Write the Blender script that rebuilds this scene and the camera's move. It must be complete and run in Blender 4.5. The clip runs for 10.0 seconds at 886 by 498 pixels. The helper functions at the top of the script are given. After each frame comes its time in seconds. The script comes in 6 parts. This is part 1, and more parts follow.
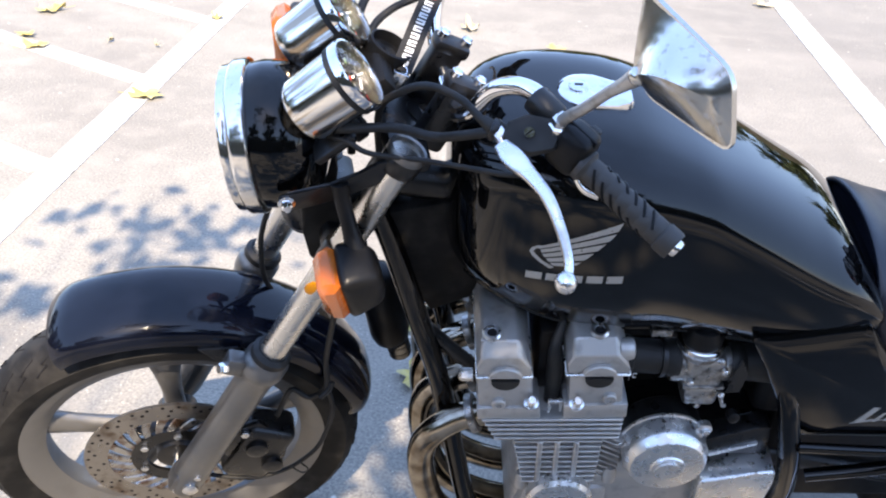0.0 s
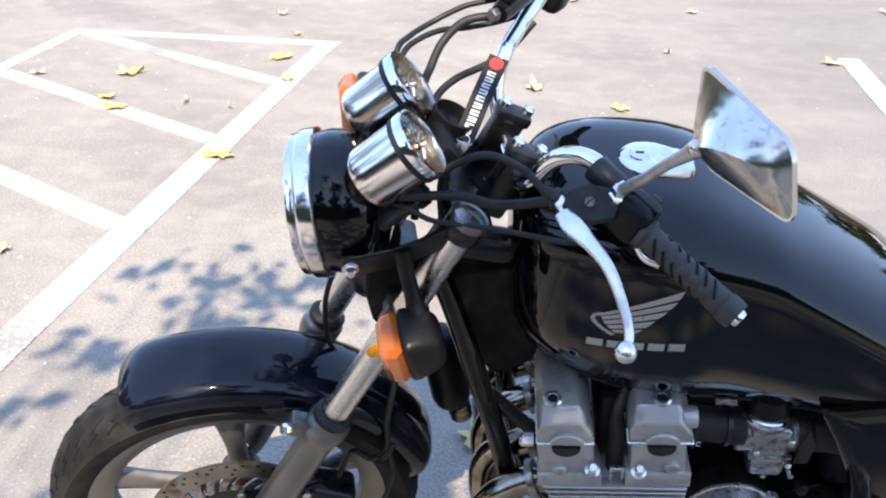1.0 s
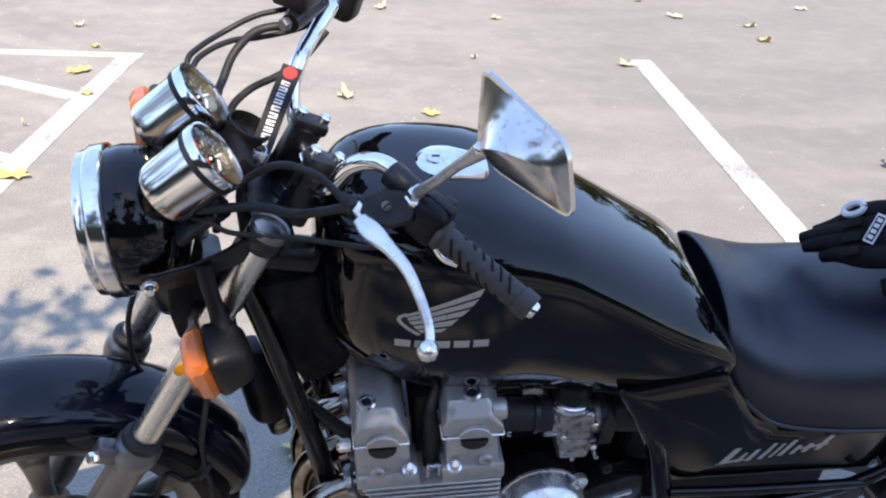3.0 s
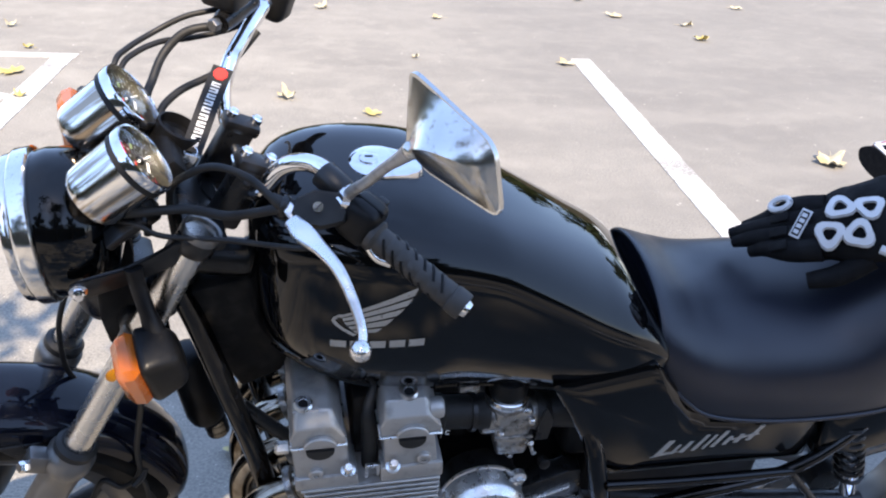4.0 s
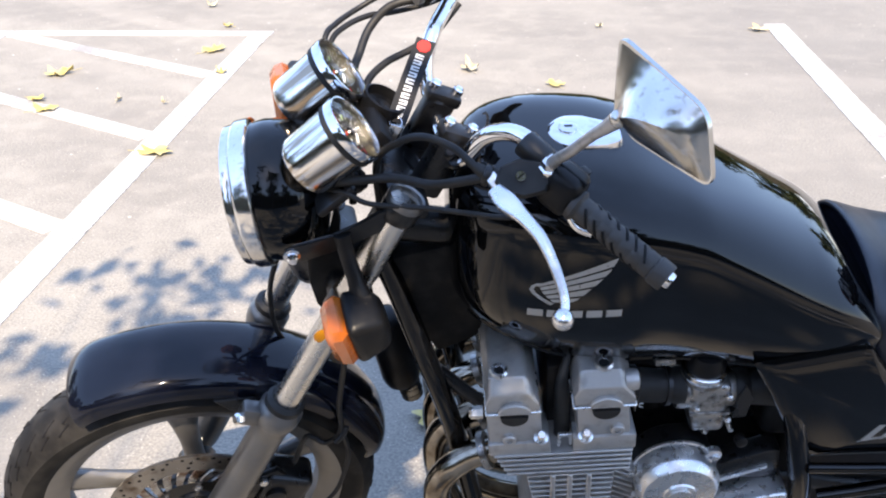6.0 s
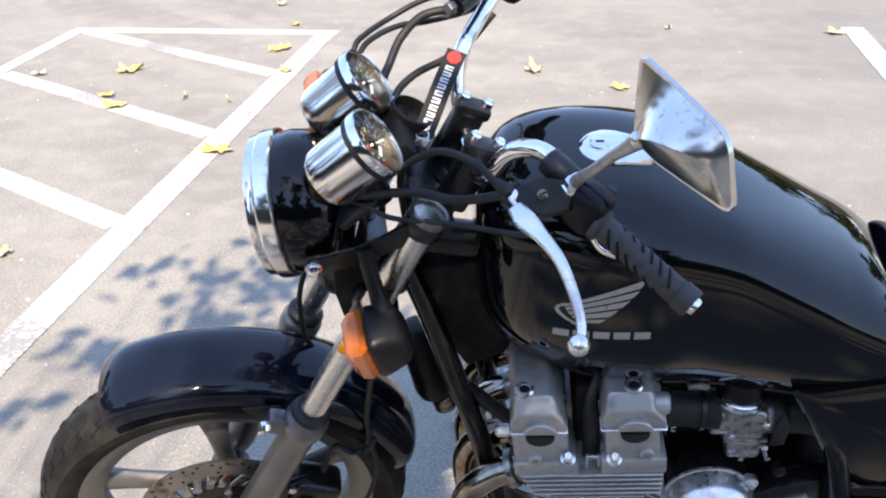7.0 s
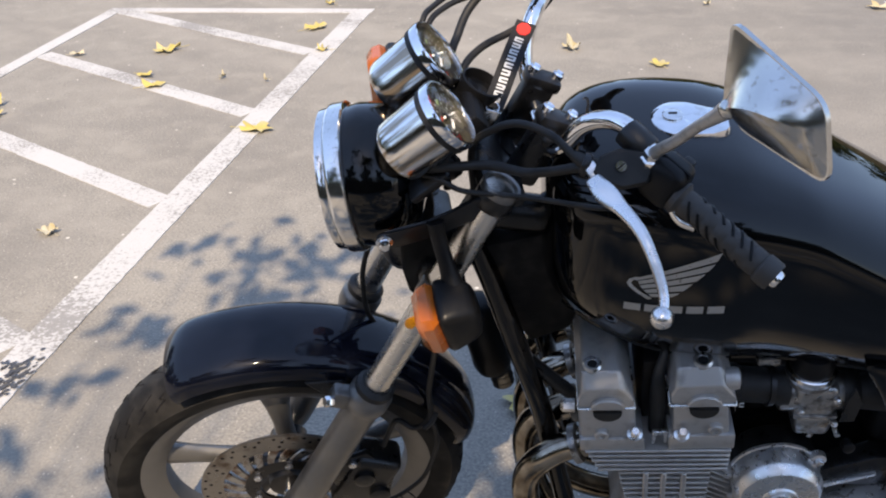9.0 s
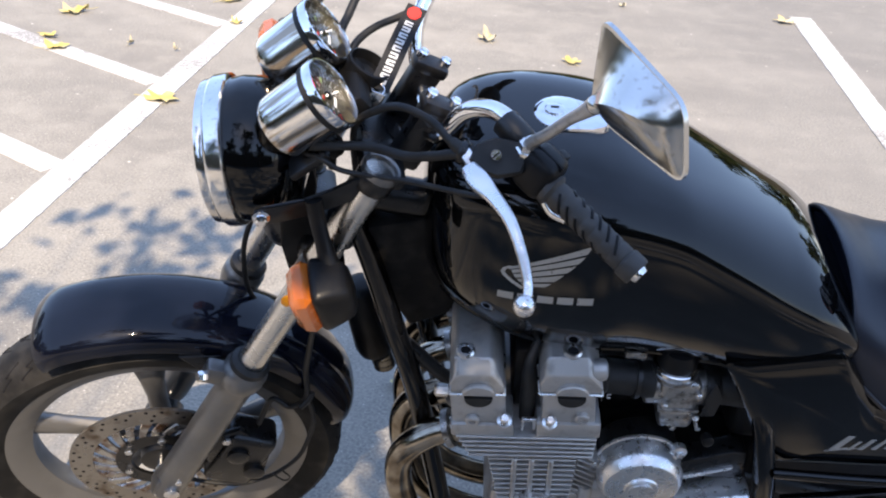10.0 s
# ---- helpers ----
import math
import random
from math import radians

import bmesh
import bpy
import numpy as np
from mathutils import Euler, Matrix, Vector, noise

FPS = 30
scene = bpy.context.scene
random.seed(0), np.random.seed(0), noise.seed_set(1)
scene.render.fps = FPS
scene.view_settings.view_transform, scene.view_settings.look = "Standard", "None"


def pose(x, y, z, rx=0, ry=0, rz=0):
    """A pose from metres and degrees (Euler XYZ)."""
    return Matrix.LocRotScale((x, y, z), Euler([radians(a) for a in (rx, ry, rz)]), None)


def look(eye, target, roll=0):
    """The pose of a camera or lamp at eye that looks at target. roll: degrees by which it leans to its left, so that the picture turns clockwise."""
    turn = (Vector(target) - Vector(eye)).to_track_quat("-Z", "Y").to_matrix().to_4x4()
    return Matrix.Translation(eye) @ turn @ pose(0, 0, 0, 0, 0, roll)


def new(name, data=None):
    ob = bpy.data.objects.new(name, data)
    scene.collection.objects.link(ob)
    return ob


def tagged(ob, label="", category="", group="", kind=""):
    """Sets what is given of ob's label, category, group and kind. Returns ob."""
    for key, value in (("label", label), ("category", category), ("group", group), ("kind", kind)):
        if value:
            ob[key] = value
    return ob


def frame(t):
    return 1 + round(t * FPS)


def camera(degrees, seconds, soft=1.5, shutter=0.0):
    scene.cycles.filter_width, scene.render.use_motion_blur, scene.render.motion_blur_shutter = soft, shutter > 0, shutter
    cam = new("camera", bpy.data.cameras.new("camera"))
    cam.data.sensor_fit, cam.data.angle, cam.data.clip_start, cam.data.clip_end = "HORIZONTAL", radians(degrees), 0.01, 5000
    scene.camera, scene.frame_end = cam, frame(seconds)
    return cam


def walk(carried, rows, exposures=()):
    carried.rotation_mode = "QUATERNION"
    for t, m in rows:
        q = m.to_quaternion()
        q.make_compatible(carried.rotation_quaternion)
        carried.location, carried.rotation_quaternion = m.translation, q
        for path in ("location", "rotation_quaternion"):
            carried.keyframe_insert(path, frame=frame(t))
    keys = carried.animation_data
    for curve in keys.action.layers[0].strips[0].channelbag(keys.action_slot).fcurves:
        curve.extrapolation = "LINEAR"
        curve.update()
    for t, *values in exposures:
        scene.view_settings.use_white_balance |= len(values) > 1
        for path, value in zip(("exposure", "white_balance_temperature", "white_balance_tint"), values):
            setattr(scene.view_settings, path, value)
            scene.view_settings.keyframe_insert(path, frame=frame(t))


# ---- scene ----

cam = camera(49.7, 10.0, soft=2.1)
PATH = [
    (0, (0.529, -1.314, 1.414), (0.41, 0.428, 0.438), 2.4),
    (0.5, (0.533, -1.307, 1.428), (0.4, 0.458, 0.497), 2.1),
    (1, (0.533, -1.32, 1.433), (0.272, 0.459, 0.555), 0.8),
    (1.5, (0.55, -1.33, 1.438), (0.419, 0.474, 0.583), 1.6),
    (2, (0.567, -1.332, 1.439), (0.679, 0.484, 0.608), 3.0),
    (2.5, (0.561, -1.331, 1.437), (0.692, 0.475, 0.587), 2.8),
    (2.7, (0.561, -1.329, 1.437), (0.66, 0.477, 0.583), 2.5),
    (3.8, (0.575, -1.329, 1.441), (0.713, 0.474, 0.586), 2.4),
    (4, (0.578, -1.334, 1.441), (0.789, 0.463, 0.590), 3.2),
    (4.5, (0.554, -1.357, 1.434), (0.692, 0.425, 0.536), 3.5),
    (5, (0.561, -1.361, 1.434), (0.653, 0.43, 0.549), 3.6),
    (5.5, (0.546, -1.356, 1.439), (0.5, 0.433, 0.545), 1.3),
    (6.8, (0.569, -1.311, 1.441), (0.314, 0.444, 0.516), -2.2),
    (7, (0.602, -1.305, 1.449), (0.306, 0.451, 0.539), -1.8),
    (7.5, (0.653, -1.304, 1.449), (0.148, 0.391, 0.514), -3.1),
    (8, (0.653, -1.312, 1.450), (0.094, 0.363, 0.511), -4.5),
    (8.5, (0.604, -1.309, 1.453), (0.235, 0.431, 0.540), -3.4),
    (9, (0.546, -1.312, 1.440), (0.198, 0.416, 0.496), -2.7),
    (9.5, (0.577, -1.307, 1.424), (0.322, 0.406, 0.424), 1.8),
    (10, (0.593, -1.311, 1.437), (0.424, 0.431, 0.469), 3.2),
]
walk(cam, [(t, look(eye, target, roll)) for t, eye, target, roll in PATH], exposures=[(t, e, w, 14) for t, e, w in ((0, 2.40, 7300), (0.5, 2.36, 7300), (1.0, 2.17, 7300), (2.0, 1.96, 7300), (2.5, 1.96, 7300), (4, 2.09, 7350), (5, 2.18, 7400), (5.5, 2.25, 7450), (7, 2.06, 7400), (7.5, 1.88, 7450), (8.5, 1.58, 7700), (9, 1.47, 7850), (9.5, 1.70, 7500), (10, 1.94, 7500))])

# ---- daylight ----
TO_SUN = Vector((0.05, -0.68, 0.73)).normalized()
ELEV = math.asin(TO_SUN.z)
world = bpy.data.worlds.new("sky")
scene.world = world
world.use_nodes = True
wn = world.node_tree
sky = wn.nodes.new("ShaderNodeTexSky")
sky.sky_type = "NISHITA"
sky.sun_disc = False
sky.sun_elevation = ELEV
sky.sun_rotation = math.atan2(TO_SUN.x, TO_SUN.y)
sky.air_density = 1.0
sky.dust_density = 0.3
sky.ozone_density = 2.5
deep = wn.nodes.new("ShaderNodeHueSaturation")
deep.inputs["Saturation"].default_value = 1.0
wn.links.new(sky.outputs[0], deep.inputs["Color"])
wtc, veil_tex, veil_ramp, veil_mix = (wn.nodes.new(k) for k in ("ShaderNodeTexCoord", "ShaderNodeTexNoise", "ShaderNodeMapRange", "ShaderNodeMix"))
veil_tex.inputs["Scale"].default_value, veil_tex.inputs["Detail"].default_value = 3.2, 5
veil_ramp.inputs[1].default_value, veil_ramp.inputs[2].default_value, veil_ramp.inputs[4].default_value = 0.35, 0.7, 0.75
veil_ramp.inputs[3].default_value = 0.4
veil_mix.data_type = "RGBA"
veil_mix.inputs[7].default_value = (1.3, 2.2, 4.4, 1)
wn.links.new(wtc.outputs["Generated"], veil_tex.inputs["Vector"])
wn.links.new(veil_tex.outputs[0], veil_ramp.inputs[0])
wn.links.new(veil_ramp.outputs[0], veil_mix.inputs[0])
wn.links.new(deep.outputs[0], veil_mix.inputs[6])
wn.links.new(veil_mix.outputs[2], wn.nodes["Background"].inputs[0])
wn.nodes["Background"].inputs[1].default_value = 0.135
sun = new("sun", bpy.data.lights.new("sun", "SUN"))
sun.data.energy, sun.data.angle, sun.data.color = 2.5, radians(0.53), (1.0, 0.9, 0.76)
sun.matrix_world = look(TO_SUN * 20, (0, 0, 0))

# ---- materials ----
def material(name, base, rough=0.5, metal=0.0, coat=0.0, trans=0.0, grain=None, bump=None, tint=None, ior=1.45, spec=0.5):
    """grain: (scale, spread of roughness); bump: (scale, strength, depth); tint: (scale, other colour, share)"""
    mat = bpy.data.materials.new(name)
    mat.use_nodes = True
    nt = mat.node_tree
    b = nt.nodes["Principled BSDF"]
    b.inputs["Base Color"].default_value = (*base, 1)
    b.inputs["Roughness"].default_value = rough
    b.inputs["Metallic"].default_value = metal
    b.inputs["Coat Weight"].default_value = coat
    b.inputs["Coat Roughness"].default_value = 0.04
    b.inputs["Coat IOR"].default_value = 1.37
    b.inputs["Transmission Weight"].default_value = trans
    b.inputs["IOR"].default_value = ior
    b.inputs["Specular IOR Level"].default_value = spec
    tc = nt.nodes.new("ShaderNodeTexCoord")

    def noise_tex(scale, detail=6):
        n = nt.nodes.new("ShaderNodeTexNoise")
        n.inputs["Scale"].default_value, n.inputs["Detail"].default_value = scale, detail
        nt.links.new(tc.outputs["Object"], n.inputs["Vector"])
        return n

    if tint:
        n = noise_tex(tint[0])
        ramp = nt.nodes.new("ShaderNodeMapRange")
        ramp.inputs[1].default_value, ramp.inputs[2].default_value = 0.62 - 0.5 * tint[2], 0.82 - 0.5 * tint[2]
        nt.links.new(n.outputs[0], ramp.inputs[0])
        mix = nt.nodes.new("ShaderNodeMix")
        mix.data_type = "RGBA"
        mix.inputs[6].default_value, mix.inputs[7].default_value = (*base, 1), (*tint[1], 1)
        nt.links.new(ramp.outputs[0], mix.inputs[0])
        nt.links.new(mix.outputs[2], b.inputs["Base Color"])
    if grain:
        n = noise_tex(grain[0])
        ramp = nt.nodes.new("ShaderNodeMapRange")
        ramp.inputs[1].default_value, ramp.inputs[2].default_value = 0.3, 0.7
        ramp.inputs[3].default_value, ramp.inputs[4].default_value = rough - grain[1], rough + grain[1]
        nt.links.new(n.outputs[0], ramp.inputs[0])
        nt.links.new(ramp.outputs[0], b.inputs["Roughness"])
    if bump:
        n = noise_tex(bump[0], 4)
        bp = nt.nodes.new("ShaderNodeBump")
        bp.inputs["Strength"].default_value, bp.inputs["Distance"].default_value = bump[1], bump[2]
        nt.links.new(n.outputs[0], bp.inputs["Height"])
        nt.links.new(bp.outputs[0], b.inputs["Normal"])
    return mat


def reflection_banded_chrome():
    """Chrome with fine drawn streaks along the gauge cups; brown reflections are painted in as bands."""
    mat = material("reflection_banded_chrome", (0.82, 0.82, 0.82), 0.15, 1.0)
    nt = mat.node_tree
    b = nt.nodes["Principled BSDF"]
    tc, mp, n = nt.nodes.new("ShaderNodeTexCoord"), nt.nodes.new("ShaderNodeMapping"), nt.nodes.new("ShaderNodeTexNoise")
    mp.vector_type = "TEXTURE"
    mp.inputs["Rotation"].default_value = (0, radians(-34.9), 0)
    mp.inputs["Scale"].default_value = (0.5, 0.009, 0.009)
    n.inputs["Scale"].default_value, n.inputs["Detail"].default_value = 1.0, 5
    nt.links.new(tc.outputs["Object"], mp.inputs[0])
    nt.links.new(mp.outputs[0], n.inputs["Vector"])
    r = nt.nodes.new("ShaderNodeMapRange")
    r.inputs[1].default_value, r.inputs[2].default_value = 0.42, 0.58
    nt.links.new(n.outputs[0], r.inputs[0])
    m = nt.nodes.new("ShaderNodeMix")
    m.data_type = "RGBA"
    m.inputs[6].default_value, m.inputs[7].default_value = (0.88, 0.87, 0.85, 1), (0.36, 0.29, 0.22, 1)
    nt.links.new(r.outputs[0], m.inputs[0])
    nt.links.new(m.outputs[2], b.inputs["Base Color"])
    bp = nt.nodes.new("ShaderNodeBump")
    bp.inputs["Strength"].default_value, bp.inputs["Distance"].default_value = 0.12, 0.002
    nt.links.new(n.outputs[0], bp.inputs["Height"])
    nt.links.new(bp.outputs[0], b.inputs["Normal"])
    return mat


PAINT = material("black_gloss_paint", (0.002, 0.002, 0.0022), 0.06, coat=1.0, ior=1.5, spec=0.05, grain=(9, 0.03))
# fender paint with the sky's navy haze put into its base colour
PAINT_SKY_TINT = material("sky_tinted_black_gloss_paint", (0.0026, 0.0036, 0.0078), 0.3, coat=1.0, ior=1.5, spec=0.02, grain=(9, 0.05))
SATIN = material("black_satin_metal", (0.0045, 0.0045, 0.004875), 0.34, grain=(30, 0.12), tint=(60, (0.0105, 0.00975, 0.009), 0.3))
PLASTIC = material("black_plastic", (0.005, 0.005, 0.0053), 0.42, spec=0.22, grain=(40, 0.1), bump=(700, 0.15, 0.0005))
GRIP = material("grey_worn_grip_rubber", (0.036, 0.033, 0.03), 0.55, grain=(25, 0.1), tint=(50, (0.034, 0.031, 0.028), 0.3))
RUBBER = material("black_rubber", (0.00675, 0.0066, 0.006375), 0.6, grain=(25, 0.12), tint=(40, (0.0135, 0.0128, 0.0112), 0.3))
TYRE = material("tyre_rubber", (0.008, 0.0076, 0.0072), 0.66, spec=0.2, grain=(14, 0.1), tint=(30, (0.02, 0.0185, 0.0165), 0.35), bump=(300, 0.2, 0.001))
CHROME = material("chrome", (0.82, 0.82, 0.83), 0.05, 1.0, grain=(14, 0.035), tint=(45, (0.6, 0.58, 0.55), 0.12))
CHROME_OLD = material("pitted_chrome", (0.78, 0.77, 0.75), 0.13, 1.0, grain=(60, 0.04), tint=(260, (0.3, 0.27, 0.24), 0.02))
CHROME_BANDED = reflection_banded_chrome()
STEM = material("worn_grey_steel", (0.5, 0.48, 0.45), 0.36, 0.75, grain=(60, 0.1), tint=(60, (0.3, 0.27, 0.23), 0.2))
SHELL = material("dulled_chrome", (0.6, 0.59, 0.56), 0.2, 1.0, grain=(30, 0.04), tint=(120, (0.34, 0.306, 0.264), 0.1))
TUBE = material("fork_tube_steel", (0.66, 0.63, 0.58), 0.27, 1.0, grain=(40, 0.06))
ALLOY = material("polished_alloy", (0.702, 0.702, 0.702), 0.3, 1.0, grain=(50, 0.1), tint=(30, (0.45, 0.441, 0.423), 0.25))
FORK = material("dulled_fork_alloy", (0.18, 0.178, 0.174), 0.36, 0.85, grain=(30, 0.08), tint=(50, (0.197, 0.19, 0.18), 0.2))
ENGINE = material("silver_engine_paint", (0.43, 0.413, 0.388), 0.42, 0.65, grain=(60, 0.1), tint=(45, (0.31, 0.3, 0.28), 0.2), bump=(420, 0.2, 0.0006))
COVER = material("machined_engine_cover", (0.689, 0.6786, 0.6577), 0.3, 0.9, grain=(80, 0.1), tint=(60, (0.56, 0.545, 0.52), 0.05))
HEADER = material("heat_tinted_chrome", (0.34, 0.3, 0.245), 0.16, 1.0, grain=(30, 0.06), tint=(26, (0.14, 0.11, 0.08), 0.4))
CARB = material("carburettor_alloy", (0.348, 0.3393, 0.3219), 0.36, 0.9, grain=(90, 0.15), tint=(70, (0.12, 0.11, 0.1), 0.3))
RIM = material("grey_wheel_paint", (0.178, 0.174, 0.168), 0.36, 0.7, grain=(30, 0.08), tint=(14, (0.15, 0.146, 0.14), 0.15))
DISC = material("disc_steel", (0.4, 0.39, 0.37), 0.3, 0.9, grain=(60, 0.1), tint=(40, (0.13, 0.07, 0.04), 0.35))
DISC_RUST = material("disc_outer_band", (0.26, 0.24, 0.215), 0.34, 0.85, grain=(60, 0.1), tint=(30, (0.11, 0.08, 0.058), 0.22))
ORANGE = material("orange_lens", (0.42, 0.1, 0.012), 0.25, trans=0.1, grain=(40, 0.05))
AMBER = material("amber_reflector", (0.76, 0.288, 0.008), 0.15, trans=0.2)
GLASS = material("clear_glass", (1, 1, 1), 0.01, trans=1.0)
GAUGE_GLASS = material("thin_gauge_glass", (1, 1, 1), 0.01, trans=1.0, ior=1.22)
DIAL = material("dial_face", (0.01, 0.01, 0.011), 0.8, spec=0.1)
WHITE_INK = material("white_print", (0.6, 0.6, 0.584), 0.5)
# olive mirrored in the gauge glass is mixed into the dial colour
GAUGE_FACE = material("olive_reflection_gauge_face", (0.045, 0.041, 0.028), 0.6, spec=0.3, tint=(30, (0.07, 0.058, 0.03), 0.3))
DIAL_INK = material("dial_print", (0.26, 0.27, 0.25), 0.6)
RED_INK = material("red_print", (0.5, 0.016, 0.01), 0.6)
GREEN_INK = material("green_print", (0.25, 0.35, 0.12), 0.5)
SILVER_INK = material("silver_decal", (0.39, 0.3822, 0.3588), 0.35, 0.4, grain=(80, 0.1))
VINYL = material("seat_vinyl", (0.0075, 0.0092, 0.0155), 0.34, ior=1.5, grain=(12, 0.06), bump=(1400, 0.25, 0.0004))
STRAP = material("woven_strap", (0.006, 0.006, 0.007), 0.75, bump=(900, 0.4, 0.0006))
MIRROR = material("mirror_glass", (0.9, 0.9, 0.9), 0.01, 1.0)
GLOVE = material("glove_fabric", (0.005, 0.005, 0.0056), 0.8, spec=0.2, grain=(60, 0.15), bump=(500, 0.5, 0.0012))
GLOVE_GREY = material("grey_thread", (0.06, 0.06, 0.065), 0.7)
GLOVE_WHITE = material("white_armour", (0.5328, 0.5328, 0.5328), 0.45, bump=(200, 0.1, 0.0005))
GLOVE_RED = material("red_trim", (0.6, 0.03, 0.025), 0.55)
SPECKS = material("worn_and_shaded_specks", (0.05, 0.052, 0.058), 0.6, grain=(60, 0.1), tint=(40, (0.06, 0.058, 0.055), 0.4))
BARK = material("bark", (0.1, 0.075, 0.055), 0.9, tint=(6, (0.05, 0.04, 0.03), 0.5), bump=(18, 0.8, 0.02))
LEAF = material("tree_leaf", (0.035, 0.055, 0.014), 0.55, tint=(1.5, (0.05, 0.07, 0.02), 0.5))
LEAF_GOLD = material("turning_tree_leaf", (0.13, 0.125, 0.03), 0.55, tint=(1.5, (0.075, 0.1, 0.026), 0.5))
FALLEN = material("fallen_leaf", (0.45, 0.355, 0.095), 0.6, tint=(14, (0.4, 0.34, 0.17), 0.4))
FALLEN_PALE = material("pale_fallen_leaf", (0.4464, 0.4032, 0.288), 0.65, tint=(14, (0.36, 0.288, 0.144), 0.4))


def asphalt_material():
    mat = bpy.data.materials.new("sun_bleached_asphalt")
    mat.use_nodes = True
    nt = mat.node_tree
    b = nt.nodes["Principled BSDF"]
    b.inputs["Roughness"].default_value = 0.85
    tc = nt.nodes.new("ShaderNodeTexCoord")

    def tex(kind, scale, detail=5, stretch=None):
        n = nt.nodes.new(kind)
        n.inputs["Scale"].default_value = scale
        if kind == "ShaderNodeTexNoise":
            n.inputs["Detail"].default_value = detail
        src = tc.outputs["Object"]
        if stretch:
            mp = nt.nodes.new("ShaderNodeMapping")
            mp.inputs["Scale"].default_value = stretch
            mp.inputs["Rotation"].default_value = (0, 0, 0.15)
            nt.links.new(src, mp.inputs[0])
            src = mp.outputs[0]
        nt.links.new(src, n.inputs["Vector"])
        return n

    def ramp(src, lo, hi, a, c):
        r = nt.nodes.new("ShaderNodeMapRange")
        for k, v in zip((1, 2, 3, 4), (lo, hi, a, c)):
            r.inputs[k].default_value = v
        nt.links.new(src, r.inputs[0])
        return r.outputs[0]

    def mix(fac, a, c):
        m = nt.nodes.new("ShaderNodeMix")
        m.data_type = "RGBA"
        nt.links.new(fac, m.inputs[0])
        for k, v in ((6, a), (7, c)):
            if isinstance(v, tuple):
                m.inputs[k].default_value = (*v, 1)
            else:
                nt.links.new(v, m.inputs[k])
        return m.outputs[2]

    stones = tex("ShaderNodeTexVoronoi", 260)
    grit = tex("ShaderNodeTexNoise", 130, 6)
    patch = tex("ShaderNodeTexNoise", 1.3, 6)
    streak = tex("ShaderNodeTexNoise", 1.6, 8, (0.6, 1.5, 1))
    band = tex("ShaderNodeTexNoise", 1.0, 7, (0.12, 1.7, 1))
    col = mix(ramp(grit.outputs[0], 0.38, 0.62, 0, 1), (0.1654, 0.154, 0.1314), (0.2903, 0.269, 0.2277))
    col = mix(ramp(stones.outputs["Color"], 0.75, 0.95, 0, 0.55), col, (0.3796, 0.347, 0.2892))
    col = mix(ramp(patch.outputs[0], 0.38, 0.68, 0, 0.6), col, (0.1522, 0.139, 0.1191))
    col = mix(ramp(streak.outputs[0], 0.46, 0.7, 0, 0.28), col, (0.3106, 0.286, 0.241))
    mottle, stain = tex("ShaderNodeTexNoise", 7.5, 9), tex("ShaderNodeTexNoise", 3.1, 9)
    col = mix(ramp(mottle.outputs[0], 0.47, 0.66, 0, 0.36), col, (0.3146, 0.291, 0.2438))
    col = mix(ramp(stain.outputs[0], 0.5, 0.66, 0, 0.3), col, (0.1675, 0.155, 0.1342))
    # pale and dark grit
    for size, limit, tone in ((8.5, 0.05, (0.7105, 0.67, 0.5859)), (36, 0.07, (0.5867, 0.551, 0.4753)), (55, 0.09, (0.5379, 0.503, 0.4309)), (72, 0.085, (0.4283, 0.394, 0.3345)), (64, 0.1, (0.0897, 0.085, 0.0758))):
        dots = tex("ShaderNodeTexVoronoi", size)
        col = mix(ramp(dots.outputs["Distance"], limit * 0.6, limit * 1.3, 0.85, 0), col, tone)
    # faint arcs scuffed by turning tyres
    shift = nt.nodes.new("ShaderNodeMapping")
    shift.inputs["Location"].default_value = (-1.6, -8.6, 0)
    nt.links.new(tc.outputs["Object"], shift.inputs[0])
    far = nt.nodes.new("ShaderNodeVectorMath")
    far.operation = "LENGTH"
    nt.links.new(shift.outputs[0], far.inputs[0])
    sway = tex("ShaderNodeTexNoise", 0.9, 3)
    bent = nt.nodes.new("ShaderNodeMath")
    bent.operation = "MULTIPLY_ADD"
    bent.inputs[1].default_value = 0.7
    nt.links.new(sway.outputs[0], bent.inputs[0])
    nt.links.new(far.outputs["Value"], bent.inputs[2])
    arcs = nt.nodes.new("ShaderNodeTexNoise")
    arcs.noise_dimensions = "1D"
    arcs.inputs["Scale"].default_value, arcs.inputs["Detail"].default_value = 2.4, 4.0
    nt.links.new(bent.outputs[0], arcs.inputs["W"])
    veil = nt.nodes.new("ShaderNodeMath")
    veil.operation = "MULTIPLY"
    nt.links.new(ramp(arcs.outputs["Fac"], 0.54, 0.74, 0, 0.34), veil.inputs[0])
    nt.links.new(ramp(patch.outputs[0], 0.36, 0.58, 0.15, 1), veil.inputs[1])
    col = mix(veil.outputs[0], col, (0.3248, 0.298, 0.2514))
    col = mix(ramp(arcs.outputs["Fac"], 0.44, 0.26, 0, 0.2), col, (0.1421, 0.133, 0.1162))
    col = mix(ramp(band.outputs[0], 0.52, 0.68, 0, 0.28), col, (0.1522, 0.143, 0.1257))
    # the surface turns greyer and darker towards the next bay
    split, edge = nt.nodes.new("ShaderNodeSeparateXYZ"), nt.nodes.new("ShaderNodeMath")
    edge.operation = "ADD"
    nt.links.new(tc.outputs["Object"], split.inputs[0])
    nt.links.new(split.outputs[0], edge.inputs[0])
    nt.links.new(patch.outputs[0], edge.inputs[1])
